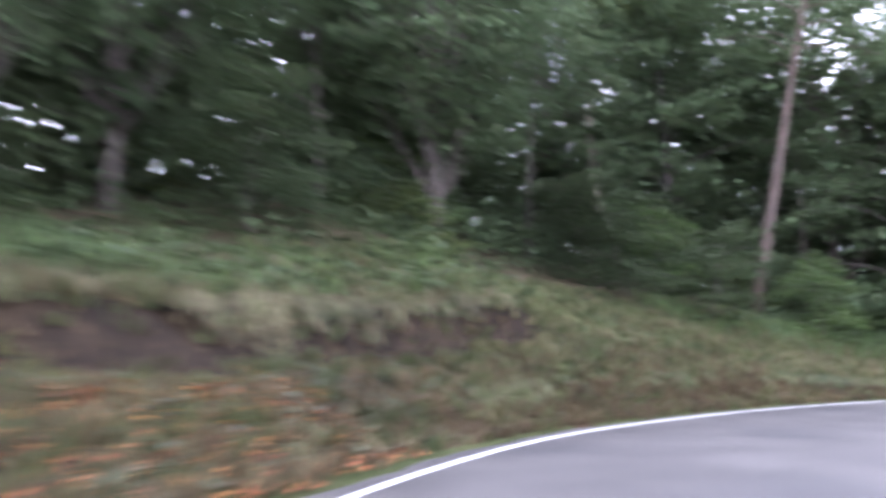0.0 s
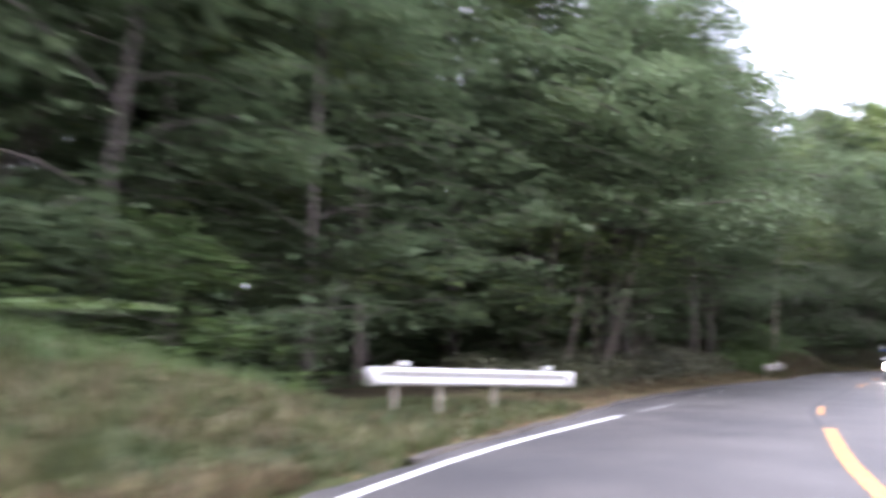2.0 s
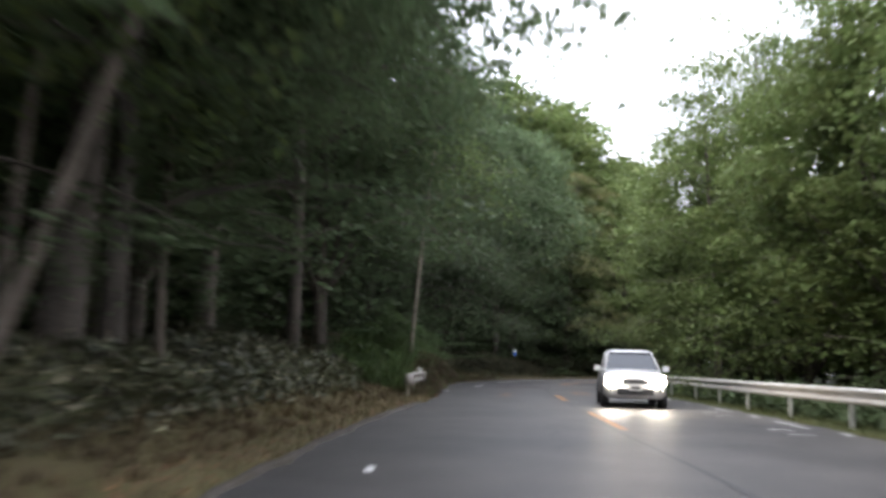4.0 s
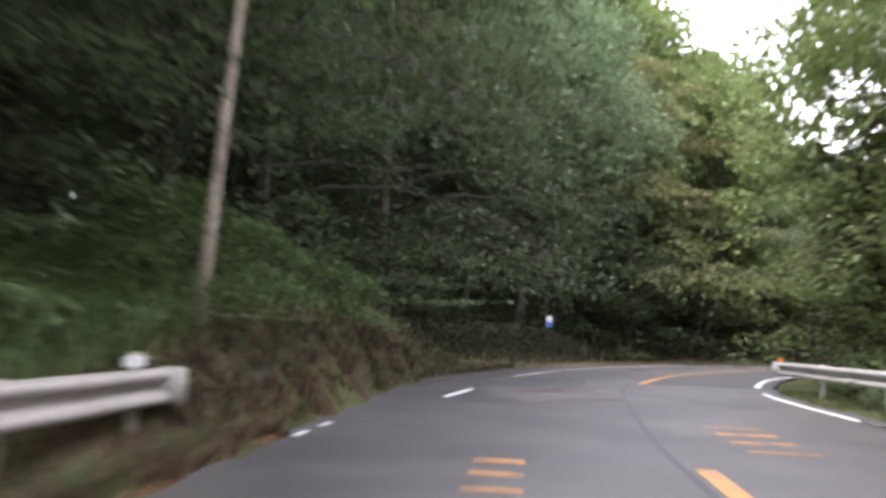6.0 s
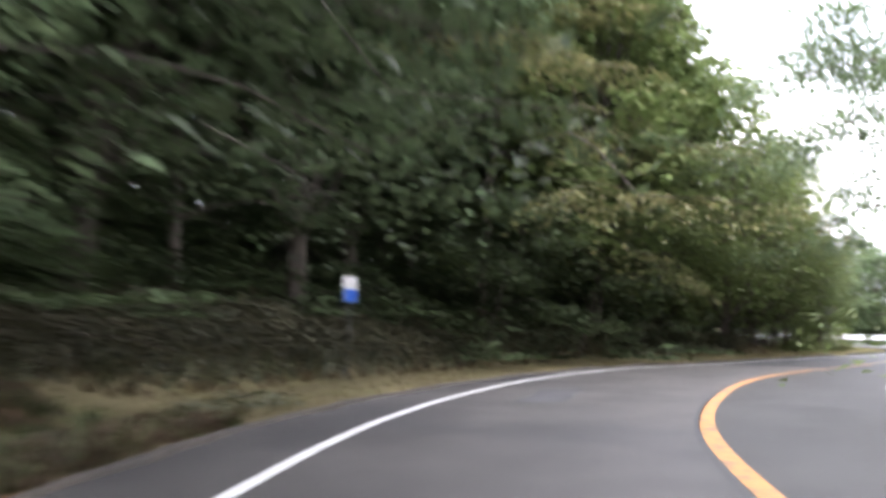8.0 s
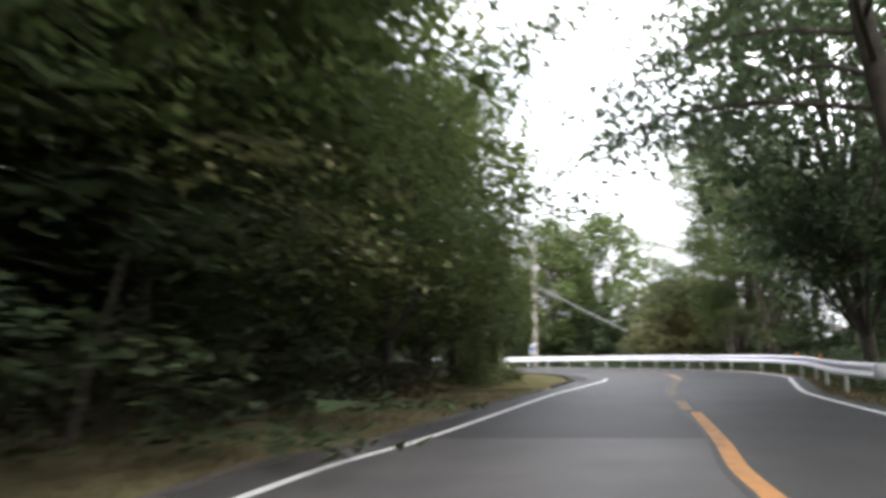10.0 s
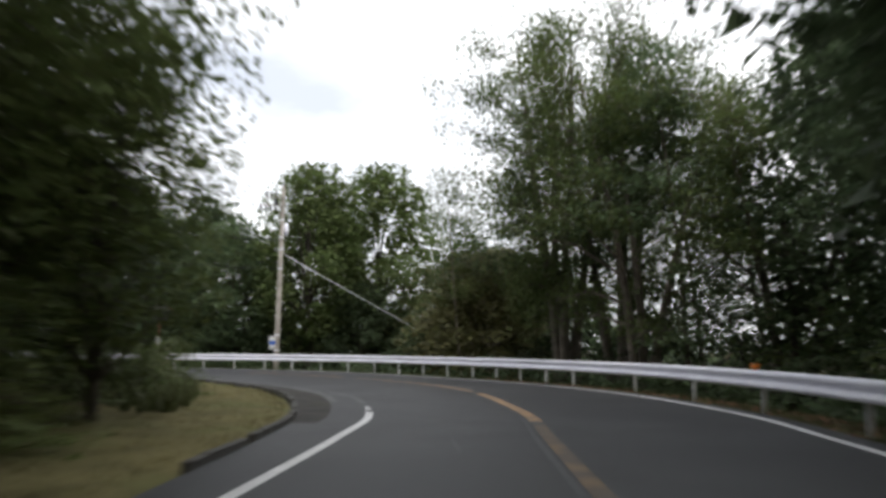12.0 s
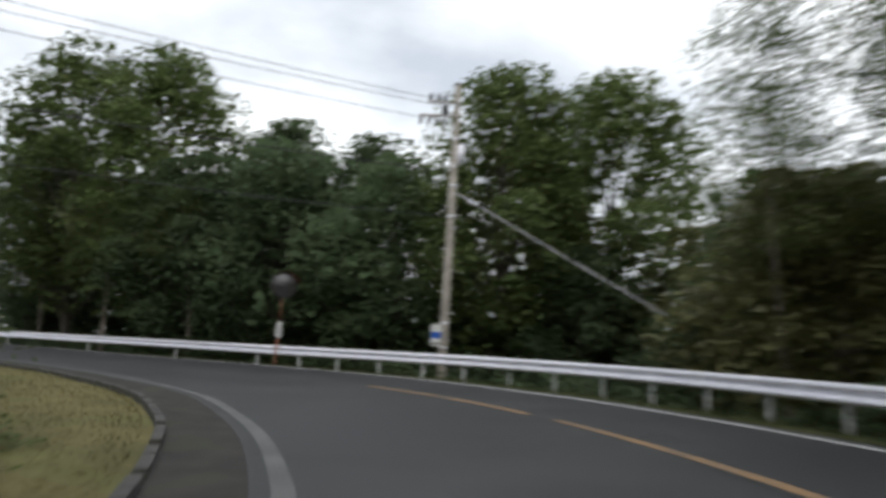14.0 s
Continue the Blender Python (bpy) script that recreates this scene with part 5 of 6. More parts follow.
K = index_at
woods(0, K(24, -4), 11, 30, 640, 30, 9, 201, 1, LEAF, 0.6)
woods(0, K(24, -4), 20, 42, 240, 30, 9, 209, 1, LEAF, 0.8)
woods(0, K(24, -4), 9.5, 22, 420, 30, 3.5, 208, 1, LEAF, 0.5)
woods(K(14, -12), K(60, 20), 10, 28, 1150, 30, 16, 202, 1, LEAF)
woods(K(46, 12), K(104, 17), 8.5, 26, 1300, 30, 16, 203, 1, LEAF)
woods(K(26, -2), K(96, 19), 10, 26, 800, 30, 13, 204, -1, LEAF_LIGHT)
woods(K(124, 15.3), K(172, 61), 9, 26, 700, 30, 6, 205, -1, LEAF, 0.5)
woods(K(140, 26), K(176, 66), 4, 12, 260, 30, 5, 210, -1, LEAF, 0.45)
woods(K(98, 18), K(124, 15.3), 8, 20, 260, 30, 3.0, 207, -1, LEAF, 0.5)
woods(K(100, 18), K(150, 37), 14, 30, 300, 30, 8, 206, 1, LEAF)


def blades(name, p, z, tall, wide, lean, mat, label, category, seed):
    """Upright grass blades."""
    r = np.random.default_rng(seed)
    n = len(p)
    az = r.uniform(0, 2 * np.pi, n)
    side = np.stack([np.cos(az), np.sin(az), np.zeros(n)], 1)
    h = tall * r.uniform(0.5, 1.3, n)
    ld = r.uniform(0, 2 * np.pi, n)
    tip = np.stack([np.cos(ld) * h * lean * r.uniform(0.2, 1, n), np.sin(ld) * h * lean * r.uniform(0.2, 1, n), h], 1)
    base = np.column_stack([p, z - 0.02])
    w = (wide * r.uniform(0.6, 1.2, n))[:, None]
    corners = np.stack([base - side * w / 2, base + side * w / 2, base + tip + side * w * 0.12, base + tip - side * w * 0.12], 1)
    tagged(new(name, quads(name, corners, mat)), label, category, kind="stuff")


for seed, (a, b, lo, hi, n) in enumerate([(0, K(14, -12), 0.1, 6.5, 36000), (K(12, -14), K(45, 11), 0.1, 3.2, 13000), (K(45, 11), K(64, 21), 0.1, 2.2, 5000), (K(62, 20), K(100, 18), 0.1, 3.2, 16000), (K(98, 18), K(140, 26), 0.25, 4.5, 24000)]):
    p, z, _, _ = along(n, a, b, lo, hi, 300 + seed)
    keep = np.isin(region(p[:, 0], p[:, 1]), (0, 3, 4))
    blades("grass", p[keep], z[keep], (0.15, 0.12, 0.12, 0.09, 0.06)[seed], (0.03, 0.025, 0.025, 0.022, 0.016)[seed], 0.8, (GRASS, GRASS_DRY, GRASS, GRASS_DRY, GRASS_LAWN)[seed], "short yellowing verge grass", "grass", 320 + seed)
for seed, (a, b, n) in enumerate([(K(24, -7), K(62, 17), 6000), (K(92, 19), K(150, 37), 8000)]):
    p, z, _, _ = along(n, a, b, 0.6, 2.2, 340 + seed, -1)
    blades("grass", p, z, 0.13, 0.022, 0.7, GRASS, "short dry grass under the guard rail", "grass", 350 + seed)


def tussocks(name, k0, k1, lo, hi, count, per, tall, wide, mat, label, seed, side=1, spread=0.09, only=None):
    """Clumps of blades that fan out from one root."""
    p, z, _, r = along(count, k0, k1, lo, hi, seed, side)
    if only is not None:
        keep = np.isin(region(p[:, 0], p[:, 1]), only)
        p, z = p[keep], z[keep]
    size = np.repeat(r.uniform(0.6, 1.35, len(p)), per)
    c = np.repeat(np.column_stack([p, z - 0.02]), per, 0)
    n = len(c)
    az = r.uniform(0, 2 * np.pi, n)
    out = np.stack([np.cos(az), np.sin(az), np.zeros(n)], 1)
    base = c + out * (spread * r.uniform(0, 1, n) * size)[:, None]
    h = tall * size * r.uniform(0.5, 1.2, n)
    tip = base + out * (h * r.uniform(0.2, 1.0, n))[:, None] + np.array([0, 0, 1.0]) * h[:, None]
    across = np.stack([-np.sin(az), np.cos(az), np.zeros(n)], 1) * (wide * r.uniform(0.6, 1.3, n))[:, None]
    tagged(new(name, quads(name, np.stack([base - across, base + across, tip + across * 0.25, tip - across * 0.25], 1), mat)), label, "grass", kind="stuff")


def hanging_grass(k0, k1, lo, hi, n, length, mat, label, seed):
    """Blades that arch over an edge towards the road and hang down."""
    p, z, _, r = along(n, k0, k1, lo, hi, seed)
    keep = wave(p[:, 0] * 1.7, p[:, 1] * 1.7) > -0.45
    p, z = p[keep], z[keep]
    i, _ = nearest(p[:, 0], p[:, 1])
    m = len(p)
    out = np.column_stack([-LEFT[i] + tangent[i] * r.uniform(-0.6, 0.6, m)[:, None], np.zeros(m)])
    base = np.column_stack([p, z])
    s = (length * r.uniform(0.5, 1.2, m))[:, None]
    up = np.array([0, 0, 1.0])
    knee = base + out * s * 0.4 + up * s * 0.3
    tip = base + out * s * 0.75 - up * s * r.uniform(0.1, 0.7, m)[:, None]
    across = np.column_stack([tangent[i], np.zeros(m)]) * 0.02
    corners = np.concatenate([np.stack([base - across, base + across, knee + across, knee - across], 1), np.stack([knee - across, knee + across, tip + across * 0.2, tip - across * 0.2], 1)])
    tagged(new("hanging_grass", quads("hanging_grass", corners, mat)), label, "grass", kind="stuff")


tussocks("weed_tufts", K(10, -49), K(8, -20), 0.25, 2.2, 1100, 13, 0.24, 0.022, WITHERED, "withered brown weed tufts on the bank", 421)
tussocks("weed_tufts", K(10, -49), K(8, -20), 0.25, 4.5, 1500, 13, 0.24, 0.024, GRASS, "dull green weed tufts on the bank", 422)
tussocks("weed_tufts", K(8, -20), K(20, -7), 0.3, 4.5, 1000, 12, 0.2, 0.022, GRASS, "dull green tufts of grass on the verge", 423)
tussocks("weed_tufts", K(12, -15), K(44, 10), 0.9, 2.6, 700, 11, 0.15, 0.02, WITHERED, "withered brown tufts of grass on the verge", 424)
tussocks("weed_tufts", K(44, 10), K(66, 22), 0.15, 1.4, 1300, 13, 0.17, 0.02, RUSSET, "withered brown tufts on the earth bank", 425)
tussocks("weed_tufts", K(44, 10), K(66, 22), 0.2, 2.2, 800, 13, 0.2, 0.022, GRASS, "dull green tufts on the earth bank", 426)
tussocks("weed_tufts", K(66, 22), K(100, 18), 2.6, 4.4, 700, 11, 0.2, 0.022, WITHERED, "withered tufts of grass at the foot of the wood", 427)
tussocks("weed_tufts", K(108, 15.5), K(128, 16.6), 2.2, 5.0, 420, 14, 0.4, 0.02, GRASS, "tall green grass growing on the lawn", 428)
tussocks("weed_tufts", K(4.4, -29), K(16, -11), 0.3, 6.5, 1900, 12, 0.2, 0.024, GRASS, "dull green grass tufts on the slope", 429)
tussocks("weed_tufts", K(4.4, -29), K(16, -11), 0.3, 6.5, 700, 12, 0.22, 0.022, GRASS_TALL, "yellowing grass tufts on the slope", 430)
hanging_grass(K(9, -47), K(4.6, -26), 3.1, 3.7, 2200, 0.4, GRASS_TALL, "pale dry grass hanging over the earth ledge", 431)
tussocks("weed_tufts", K(9, -47), K(4.6, -26), 2.2, 3.6, 600, 12, 0.18, 0.022, WITHERED, "withered roots and weeds on the earth ledge", 434)
tussocks("weed_tufts", K(9, -47), K(4.6, -26), 2.2, 3.6, 350, 12, 0.18, 0.024, GRASS, "green weeds on the earth ledge", 435)
hanging_grass(K(9, -47), K(4.6, -26), 3.1, 3.7, 1200, 0.4, GRASS, "green weeds hanging over the earth ledge", 433)
hanging_grass(K(45, 11), K(62, 20.5), 0.8, 1.15, 1500, 0.3, WITHERED, "dry grass hanging over the bank top", 432)
hanging_grass(K(4.5, -29), K(13, -13.8), 1.05, 1.45, 2000, 0.3, GRASS_TALL, "yellow grass hanging over the low bank", 436)
hanging_grass(K(4.5, -29), K(13, -13.8), 1.0, 1.5, 2600, 0.36, GRASS, "green grass hanging over the low bank", 437)
tussocks("weed_tufts", K(4.4, -30), K(12, -15), 0.3, 1.05, 1500, 13, 0.16, 0.022, WITHERED, "withered brown weeds on the face of the low bank", 438)
tussocks("weed_tufts", K(4.4, -29), K(14, -13), 1.3, 4.5, 450, 12, 0.28, 0.026, GRASS_TALL, "tall yellowing grass on the slope", 439)
# taller weeds on bank tops
for seed, (a, b, lo, hi, n, mat, tall, label) in enumerate([
    (0, K(4.6, -27), 3.15, 3.75, 1500, GRASS_TALL, 0.32, "dry pale grass hanging over the bank"),
    (0, K(5, -25), 3.5, 6.5, 3200, FERN, 0.5, "bright green undergrowth on the bank"),
    (K(8, -20), K(16, -11), 3.5, 7.0, 2600, FERN, 0.4, "low green undergrowth"),
    (K(45, 11), K(60, 20), 1.0, 2.6, 2600, GRASS_TALL, 0.35, "dry grass on the bank top"),
    (K(44, 10), K(53, 16.5), 1.2, 4.0, 5200, FERN, 0.6, "bright green undergrowth on the bank"),
    (K(63, 21), K(95, 19), 2.8, 5.0, 4000, SASA, 0.45, "low dark undergrowth at the foot of the wood"),
]):
    p, z, _, _ = along(n, a, b, lo, hi, 360 + seed)
    blades("undergrowth", p, z, tall, 0.06, 0.9, mat, label, "undergrowth", 380 + seed)


for seed, (a, b, hi, n) in enumerate([(0, K(5, -24), 3.0, 7000), (K(47, 12), K(68, 22), 2.4, 6000), (K(66, 22), K(95, 19), 4.5, 8000)]):
    p, z, _, _ = along(n, a, b, 0.3, hi, 390 + seed)
    keep = region(p[:, 0], p[:, 1]) == 2
    blades("bank_weeds", p[keep], z[keep], 0.16, 0.04, 1.3, (SASA, SASA, GRASS)[seed], "withered weeds and grass on the earth bank", "undergrowth", 395 + seed)


def leafy_patch(name, a, b, lo, hi, n, tall, leaf, mat, label, seed, side=1, tilt=1.2, long=2.2):
    p, z, _, r = along(n, a, b, lo, hi, seed, side)
    pos = np.column_stack([p, z + r.uniform(0.03, 1, len(p)) ** 0.8 * tall * (0.7 + 0.3 * wave(p[:, 0], p[:, 1]))])
    tagged(new(name, leaf_mesh(name, pos, leaf, tilt, mat, seed, long)), label, "undergrowth", kind="stuff")


leafy_patch("dwarf_bamboo", K(22.2, -5.3), K(42, 9), 1.9, 5.4, 15000, 1.15, 0.075, SASA, "waist-high dwarf bamboo with dark green leaves", 401, 1, 2.4, 2.6)
leafy_patch("dwarf_bamboo", K(22.2, -5.3), K(42, 9), 1.8, 5.0, 1400, 1.2, 0.055, SASA_PALE, "withered yellow leaves on the dwarf bamboo", 418, 1, 3.0, 3.4)
leafy_patch("thicket", K(60, 20), K(98, 18.5), 2.9, 5.0, 26000, 1.25, 0.085, THICKET, "dark brownish thicket at the foot of the wood", 402, 1, 1.2, 1.7)
leafy_patch("thicket", K(58, 19), K(98, 18.5), 4.6, 9.0, 26000, 1.9, 0.11, LEAF_SHADED, "dark leafy thicket under the trees", 416, 1, 1.1, 1.6)
leafy_patch("thicket", K(54.5, 17.2), K(62, 20.4), 1.6, 5.0, 14000, 1.1, 0.09, THICKET, "dark brownish thicket on the bank top", 417, 1, 1.2, 1.7)
leafy_patch("bank_plants", 0, K(5, -25), 0.4, 2.9, 6000, 0.25, 0.09, SASA, "low weeds creeping over the earth bank", 409, 1, 1.0, 1.6)
leafy_patch("bank_plants", K(47, 12), K(68, 22), 0.5, 1.8, 2600, 0.18, 0.08, SASA, "low weeds creeping over the earth bank", 410, 1, 1.0, 1.6)
leafy_patch("bush_mass", K(46, 12), K(54.5, 17.2), 1.6, 3.8, 5600, 1.3, 0.13, FERN, "bright green leafy bushes on the bank", 403)
leafy_patch("bush_mass", 0, K(5, -25), 3.4, 9.0, 6000, 1.0, 0.15, LEAF_SHADED, "green leafy bushes above the bank", 404)
leafy_patch("bush_mass", K(4.5, -29), K(20, -7), 7.0, 13.0, 8000, 2.6, 0.17, LEAF, "dark leafy thicket at the wood's edge", 405)
leafy_patch("bush_mass", K(96, 19), K(174, 63), 1.8, 5.0, 13000, 1.2, 0.17, LEAF, "leafy thicket behind the guard rail", 406, -1)
leafy_patch("bush_mass", K(30, 0), K(90, 20), 1.8, 5.0, 8000, 1.3, 0.17, LEAF, "leafy thicket behind the guard rail", 407, -1)
leafy_patch("bush_mass", 0, K(6, -23), 8.5, 16.0, 8000, 4.2, 0.2, LEAF, "dark leafy thicket under the trees", 411)
leafy_patch("bush_mass", K(47, 12), K(98, 18), 6.5, 13.0, 11000, 3.2, 0.2, LEAF_SHADED, "dark leafy thicket under the trees", 415)
leafy_patch("fallen_leaves", K(45, 11), K(63, 21), -0.15, 0.3, 3200, 0.03, 0.06, DEAD_BROWN, "strip of fallen brown leaves along the asphalt", 412, 1, 0.5, 1.3)
leafy_patch("fallen_leaves", K(12, -15), K(44, 10), 0.15, 1.2, 2600, 0.04, 0.06, DEAD_BROWN, "scattered fallen brown leaves on the verge", 413, 1, 0.5, 1.3)
leafy_patch("fallen_leaves", K(93, 19.6), K(124, 15.4), 0.55, 1.7, 4200, 0.04, 0.06, DEAD_BROWN, "fallen brown leaves under the guard rail", 414, -1, 0.5, 1.3)
leafy_patch("fallen_leaves", K(11, -51), K(4.3, -31.5), 0.2, 2.8, 5000, 0.16, 0.085, DEAD, "fallen orange-brown leaves on the bank", 408, 1, 0.6, 1.3)


# ---------------------------------------------------------------- utility pole, mirror, signs
def utility_pole(x, y, tall):
    pole = thing("utility_pole", "tall grey concrete utility pole behind the guard rail", "utility pole", m=pose(x, y, 0, 1.1, 0, 0))
    g = Geo()
    g.tube([(0, 0, -1.5), (0, 0, 0), (0, 0, tall)], [0.17, 0.165, 0.1], 18)
    part("shaft", g.mesh("shaft", POLE, True), pole)
    for z in (1.0, 1.85, 5.6, 6.7, 7.4, 8.4):
        g = Geo()
        r = 0.165 - 0.065 * z / tall + 0.012
        g.tube([(0, 0, z - 0.03), (0, 0, z + 0.03)], [r, r], 18)
        part("band", g.mesh("band", STEEL, True), pole)
    # two arms on one side, each with a row of dark insulators and a brace
    for z, w, count in ((tall - 0.72, 1.15, 3), (tall - 1.22, 1.45, 4)):
        g = Geo()
        g.box((-0.13, w / 2 - 0.12, z), (0.075, w, 0.075))
        arm = part("crossarm", g.mesh("crossarm", STEEL_DULL), pole, "rust-stained steel crossarm")
        h = Geo()
        h.tube([(-0.13, 0.12, z - 0.42), (-0.13, w * 0.62, z - 0.04)], [0.018, 0.018], 6)
        part("brace", h.mesh("brace", STEEL_DULL, True), arm)
        for j in range(count):
            h = Geo()
            py = w - 0.2 - j * (w - 0.35) / count
            up = 1 if z > tall - 1 else -1
            h.tube([(-0.13, py, z + up * q) for q in (0.03, 0.09, 0.11, 0.17, 0.19, 0.26, 0.28, 0.33)], [0.035, 0.035, 0.085, 0.045, 0.08, 0.045, 0.07, 0.03], 12)
            part("insulator", h.mesh("insulator", DARK, True), arm, "dark ribbed insulator")
    g = Geo()
    g.box((-0.16, 0.42, tall - 1.0), (0.16, 0.2, 0.34))
    part("cutout_box", g.mesh("cutout_box", DARK), pole, "dark cut-out box between the crossarms")
    g = Geo()
    g.tube([(0, 0, tall), (0, 0, tall + 0.04), (0, 0, tall + 0.05)], [0.115, 0.115, 0.02], 18)
    part("cap", g.mesh("cap", DARK, True), pole)
    g = Geo()
    g.tube([(0.0, -0.22, tall - 2.9), (0.0, -0.22, tall - 2.2)], [0.13, 0.13], 12)
    part("junction_box", g.mesh("junction_box", STEEL, True), pole)
    for j in range(10):
        g = Geo()
        z = 2.2 + 0.75 * j
        s = 1 if j % 2 else -1
        g.tube([(0, s * 0.1, z), (0, s * 0.28, z)], [0.012, 0.012], 6)
        part("step_bolt", g.mesh("step_bolt", STEEL), pole)
    return pole


PX, PY = 141.1, 17.75
utility_pole(PX, PY, 10.4)


def sign_panel(name, label, x, y, z, w, h, yaw, bands, category="sign", post=None):
    """A flat panel with coloured bands (from top: share, material) facing yaw."""
    s = thing(name, label, category, m=pose(x, y, z, 0, 0, yaw))
    g = Geo()
    g.box((0, 0.012, 0), (w, 0.02, h))
    part("panel", g.mesh("panel", PLASTIC_WHITE), s)
    top = h / 2
    for share, mat in bands:
        if mat:
            b = Geo()
            b.box((0, 0.0, top - share * h / 2), (w * 0.96, 0.012, share * h))
            part("coloured_band", b.mesh("coloured_band", mat), s)
        top -= share * h
    if post:
        g = Geo()
        g.tube([(0, 0.05, -post), (0, 0.05, h / 2 - 0.03)], [0.016, 0.016], 8)
        part("post", g.mesh("post", DARK, True), s)
    return s


sign_panel("pole_sign", "white notice panel with a blue band strapped to the utility pole", PX - 0.14, PY + 0.22, 1.42, 0.4, 0.75, -80, [(0.36, None), (0.3, BLUE), (0.2, None), (0.06, DARK)])
sign_panel("marker_sign", "small white and blue marker board on a thin post", 67.74, 27.73, 1.83, 0.23, 0.42, -38, [(0.5, None), (0.5, BLUE)], post=1.5)


def convex_mirror(x, y, z):
    m = thing("traffic_mirror", "round convex traffic mirror on a faded red-orange post", "traffic mirror", m=pose(x, y, 0, 3.5, 0, 0) @ pose(0, 0, 0, 0, 0, -72))
    g = Geo()
    g.tube([(0, 0.12, -0.6), (0, 0.12, 1.05)], [0.038, 0.038], 12)
    g.tube([(0, 0.12, 1.75), (0, 0.12, z + 0.1)], [0.0382, 0.0382], 12)
    part("post", g.mesh("post", PAINT_RED, True), m, "faded red-orange painted post")
    g = Geo()
    g.tube([(0, 0.12, 1.05), (0, 0.12, 1.75)], [0.0385, 0.0385], 12)
    part("white_section", g.mesh("white_section", PLASTIC_WHITE, True), m)
    g = Geo()
    g.box((0, 0.06, 1.42), (0.22, 0.015, 0.55))
    plate = part("notice_plate", g.mesh("notice_plate", PLASTIC_WHITE), m, "white plate with unreadable dark bars")
    for j in range(3):
        b = Geo()
        b.box((0, 0.05, 1.55 - 0.13 * j), (0.13, 0.01, 0.05))
        part("bar", b.mesh("bar", DARK), plate)
    # dish: a shallow dome
    v, f = [(0, -0.07, z)], []
    rings, n = 6, 28
    for i in range(1, rings + 1):
        r = 0.49 * i / rings
        for k in range(n):
            a = 2 * math.pi * k / n
            v.append((r * math.cos(a), -0.07 + 0.07 * (i / rings) ** 2, z + r * math.sin(a)))
    for k in range(n):
        f.append((0, 1 + k, 1 + (k + 1) % n))
    for i in range(rings - 1):
        for k in range(n):
            a, b = 1 + i * n + k, 1 + i * n + (k + 1) % n
            f.append((a, a + n, b + n, b))
    part("mirror_face", mesh_from("mirror_face", v, f, MIRROR, True), m)
    g = Geo()
    ring = [(0.51 * math.cos(2 * math.pi * k / 28), 0.01, z + 0.51 * math.sin(2 * math.pi * k / 28)) for k in range(29)]
    g.tube(ring, [0.025] * 29, 6)
    g.tube([(0, 0.02, z), (0, 0.06, z)], [0.5, 0.3], 28)
    part("rim", g.mesh("rim", DARK, True), m)
    hood = Geo()
    n = 12
    pts = []
    for k in range(n + 1):
        a = radians(12 + 130 * k / n)
        pts += [(0.53 * math.cos(a), 0.03, z + 0.53 * math.sin(a)), (0.56 * math.cos(a), -0.27, z + 0.56 * math.sin(a))]
    hood.add(pts, [(2 * k, 2 * k + 1, 2 * k + 3, 2 * k + 2) for k in range(n)])
    part("hood", hood.mesh("hood", PAINT_RED), m)


convex_mirror(145.05, 24.35, 3.2)


def wire(name, a, b, sag, r, label, mat=DARK):
    pts, a, b = [], Vector(a), Vector(b)
    for k in range(25):
        w = k / 24
        p = a.lerp(b, w)
        p.z -= sag * 4 * w * (1 - w)
        pts.append(p)
    g = Geo()
    g.tube(pts, [r] * 25, 6)
    tagged(new(name, g.mesh(name, mat)), label, "cable")


for dx, out, dz in ((-0.9, 0.98, 9.84), (-0.25, 0.62, 9.58), (-0.6, 1.22, 9.12)):
    wire("overhead_wire", (PX - 0.13, PY + out - 0.18, dz), (119.2 + dx * 0.6, 45.9 + dx * 0.5, dz - 0.5), 0.35, 0.013, "thin dark overhead electric wire")
wire("overhead_wire", (PX, PY, 7.2), (PX - 22, PY + 28, 6.7), 0.4, 0.02, "thick dark overhead telephone cable")
wire("overhead_wire", (PX, PY, 5.6), (PX - 22, PY + 28, 5.7), 0.5, 0.016, "thin dark overhead telephone cable")
stay = Vector((PX, PY, 6.6))
while stay.z > float(height(stay.x, stay.y)[0]) - 0.2:
    stay += Vector((0.045, -0.49, -0.245))
wire("guy_wire", (PX, PY, 6.6), stay, 0.2, 0.017, "pale stay wire running down from the pole", STEEL)

# ---------------------------------------------------------------- kerb of the left-hand bend
kerb = tagged(new("kerb"), "grey concrete kerb stones along the grass", "kerb", kind="structure")
g = Geo()
g.box((0, 0, -0.03), (0.594, 0.12, 0.22), 0, 0.97)
kerb_stone = g.mesh("kerb_stone", CONCRETE)
k0, k1 = K(101, 18), K(146, 32)
edge_pts = np.array([XY[k] + LEFT[k] * (LINE[k, 4] + 0.06) for k in range(k0, k1)])
seg = np.linalg.norm(np.diff(edge_pts, axis=0), axis=1)
cum = np.concatenate([[0], np.cumsum(seg)])
s = 0.3
j = 0
while s < cum[-1]:
    i = min(int(np.searchsorted(cum, s)), len(seg) - 1)
    d = edge_pts[i + 1] - edge_pts[i]
    part("kerb_stone", kerb_stone, kerb, m=pose(edge_pts[i][0], edge_pts[i][1], 0.006 * math.sin(j * 1.7), 0, 0.6 * math.sin(j * 2.1), math.degrees(math.atan2(d[1], d[0]))))
    s += 0.6
    j += 1


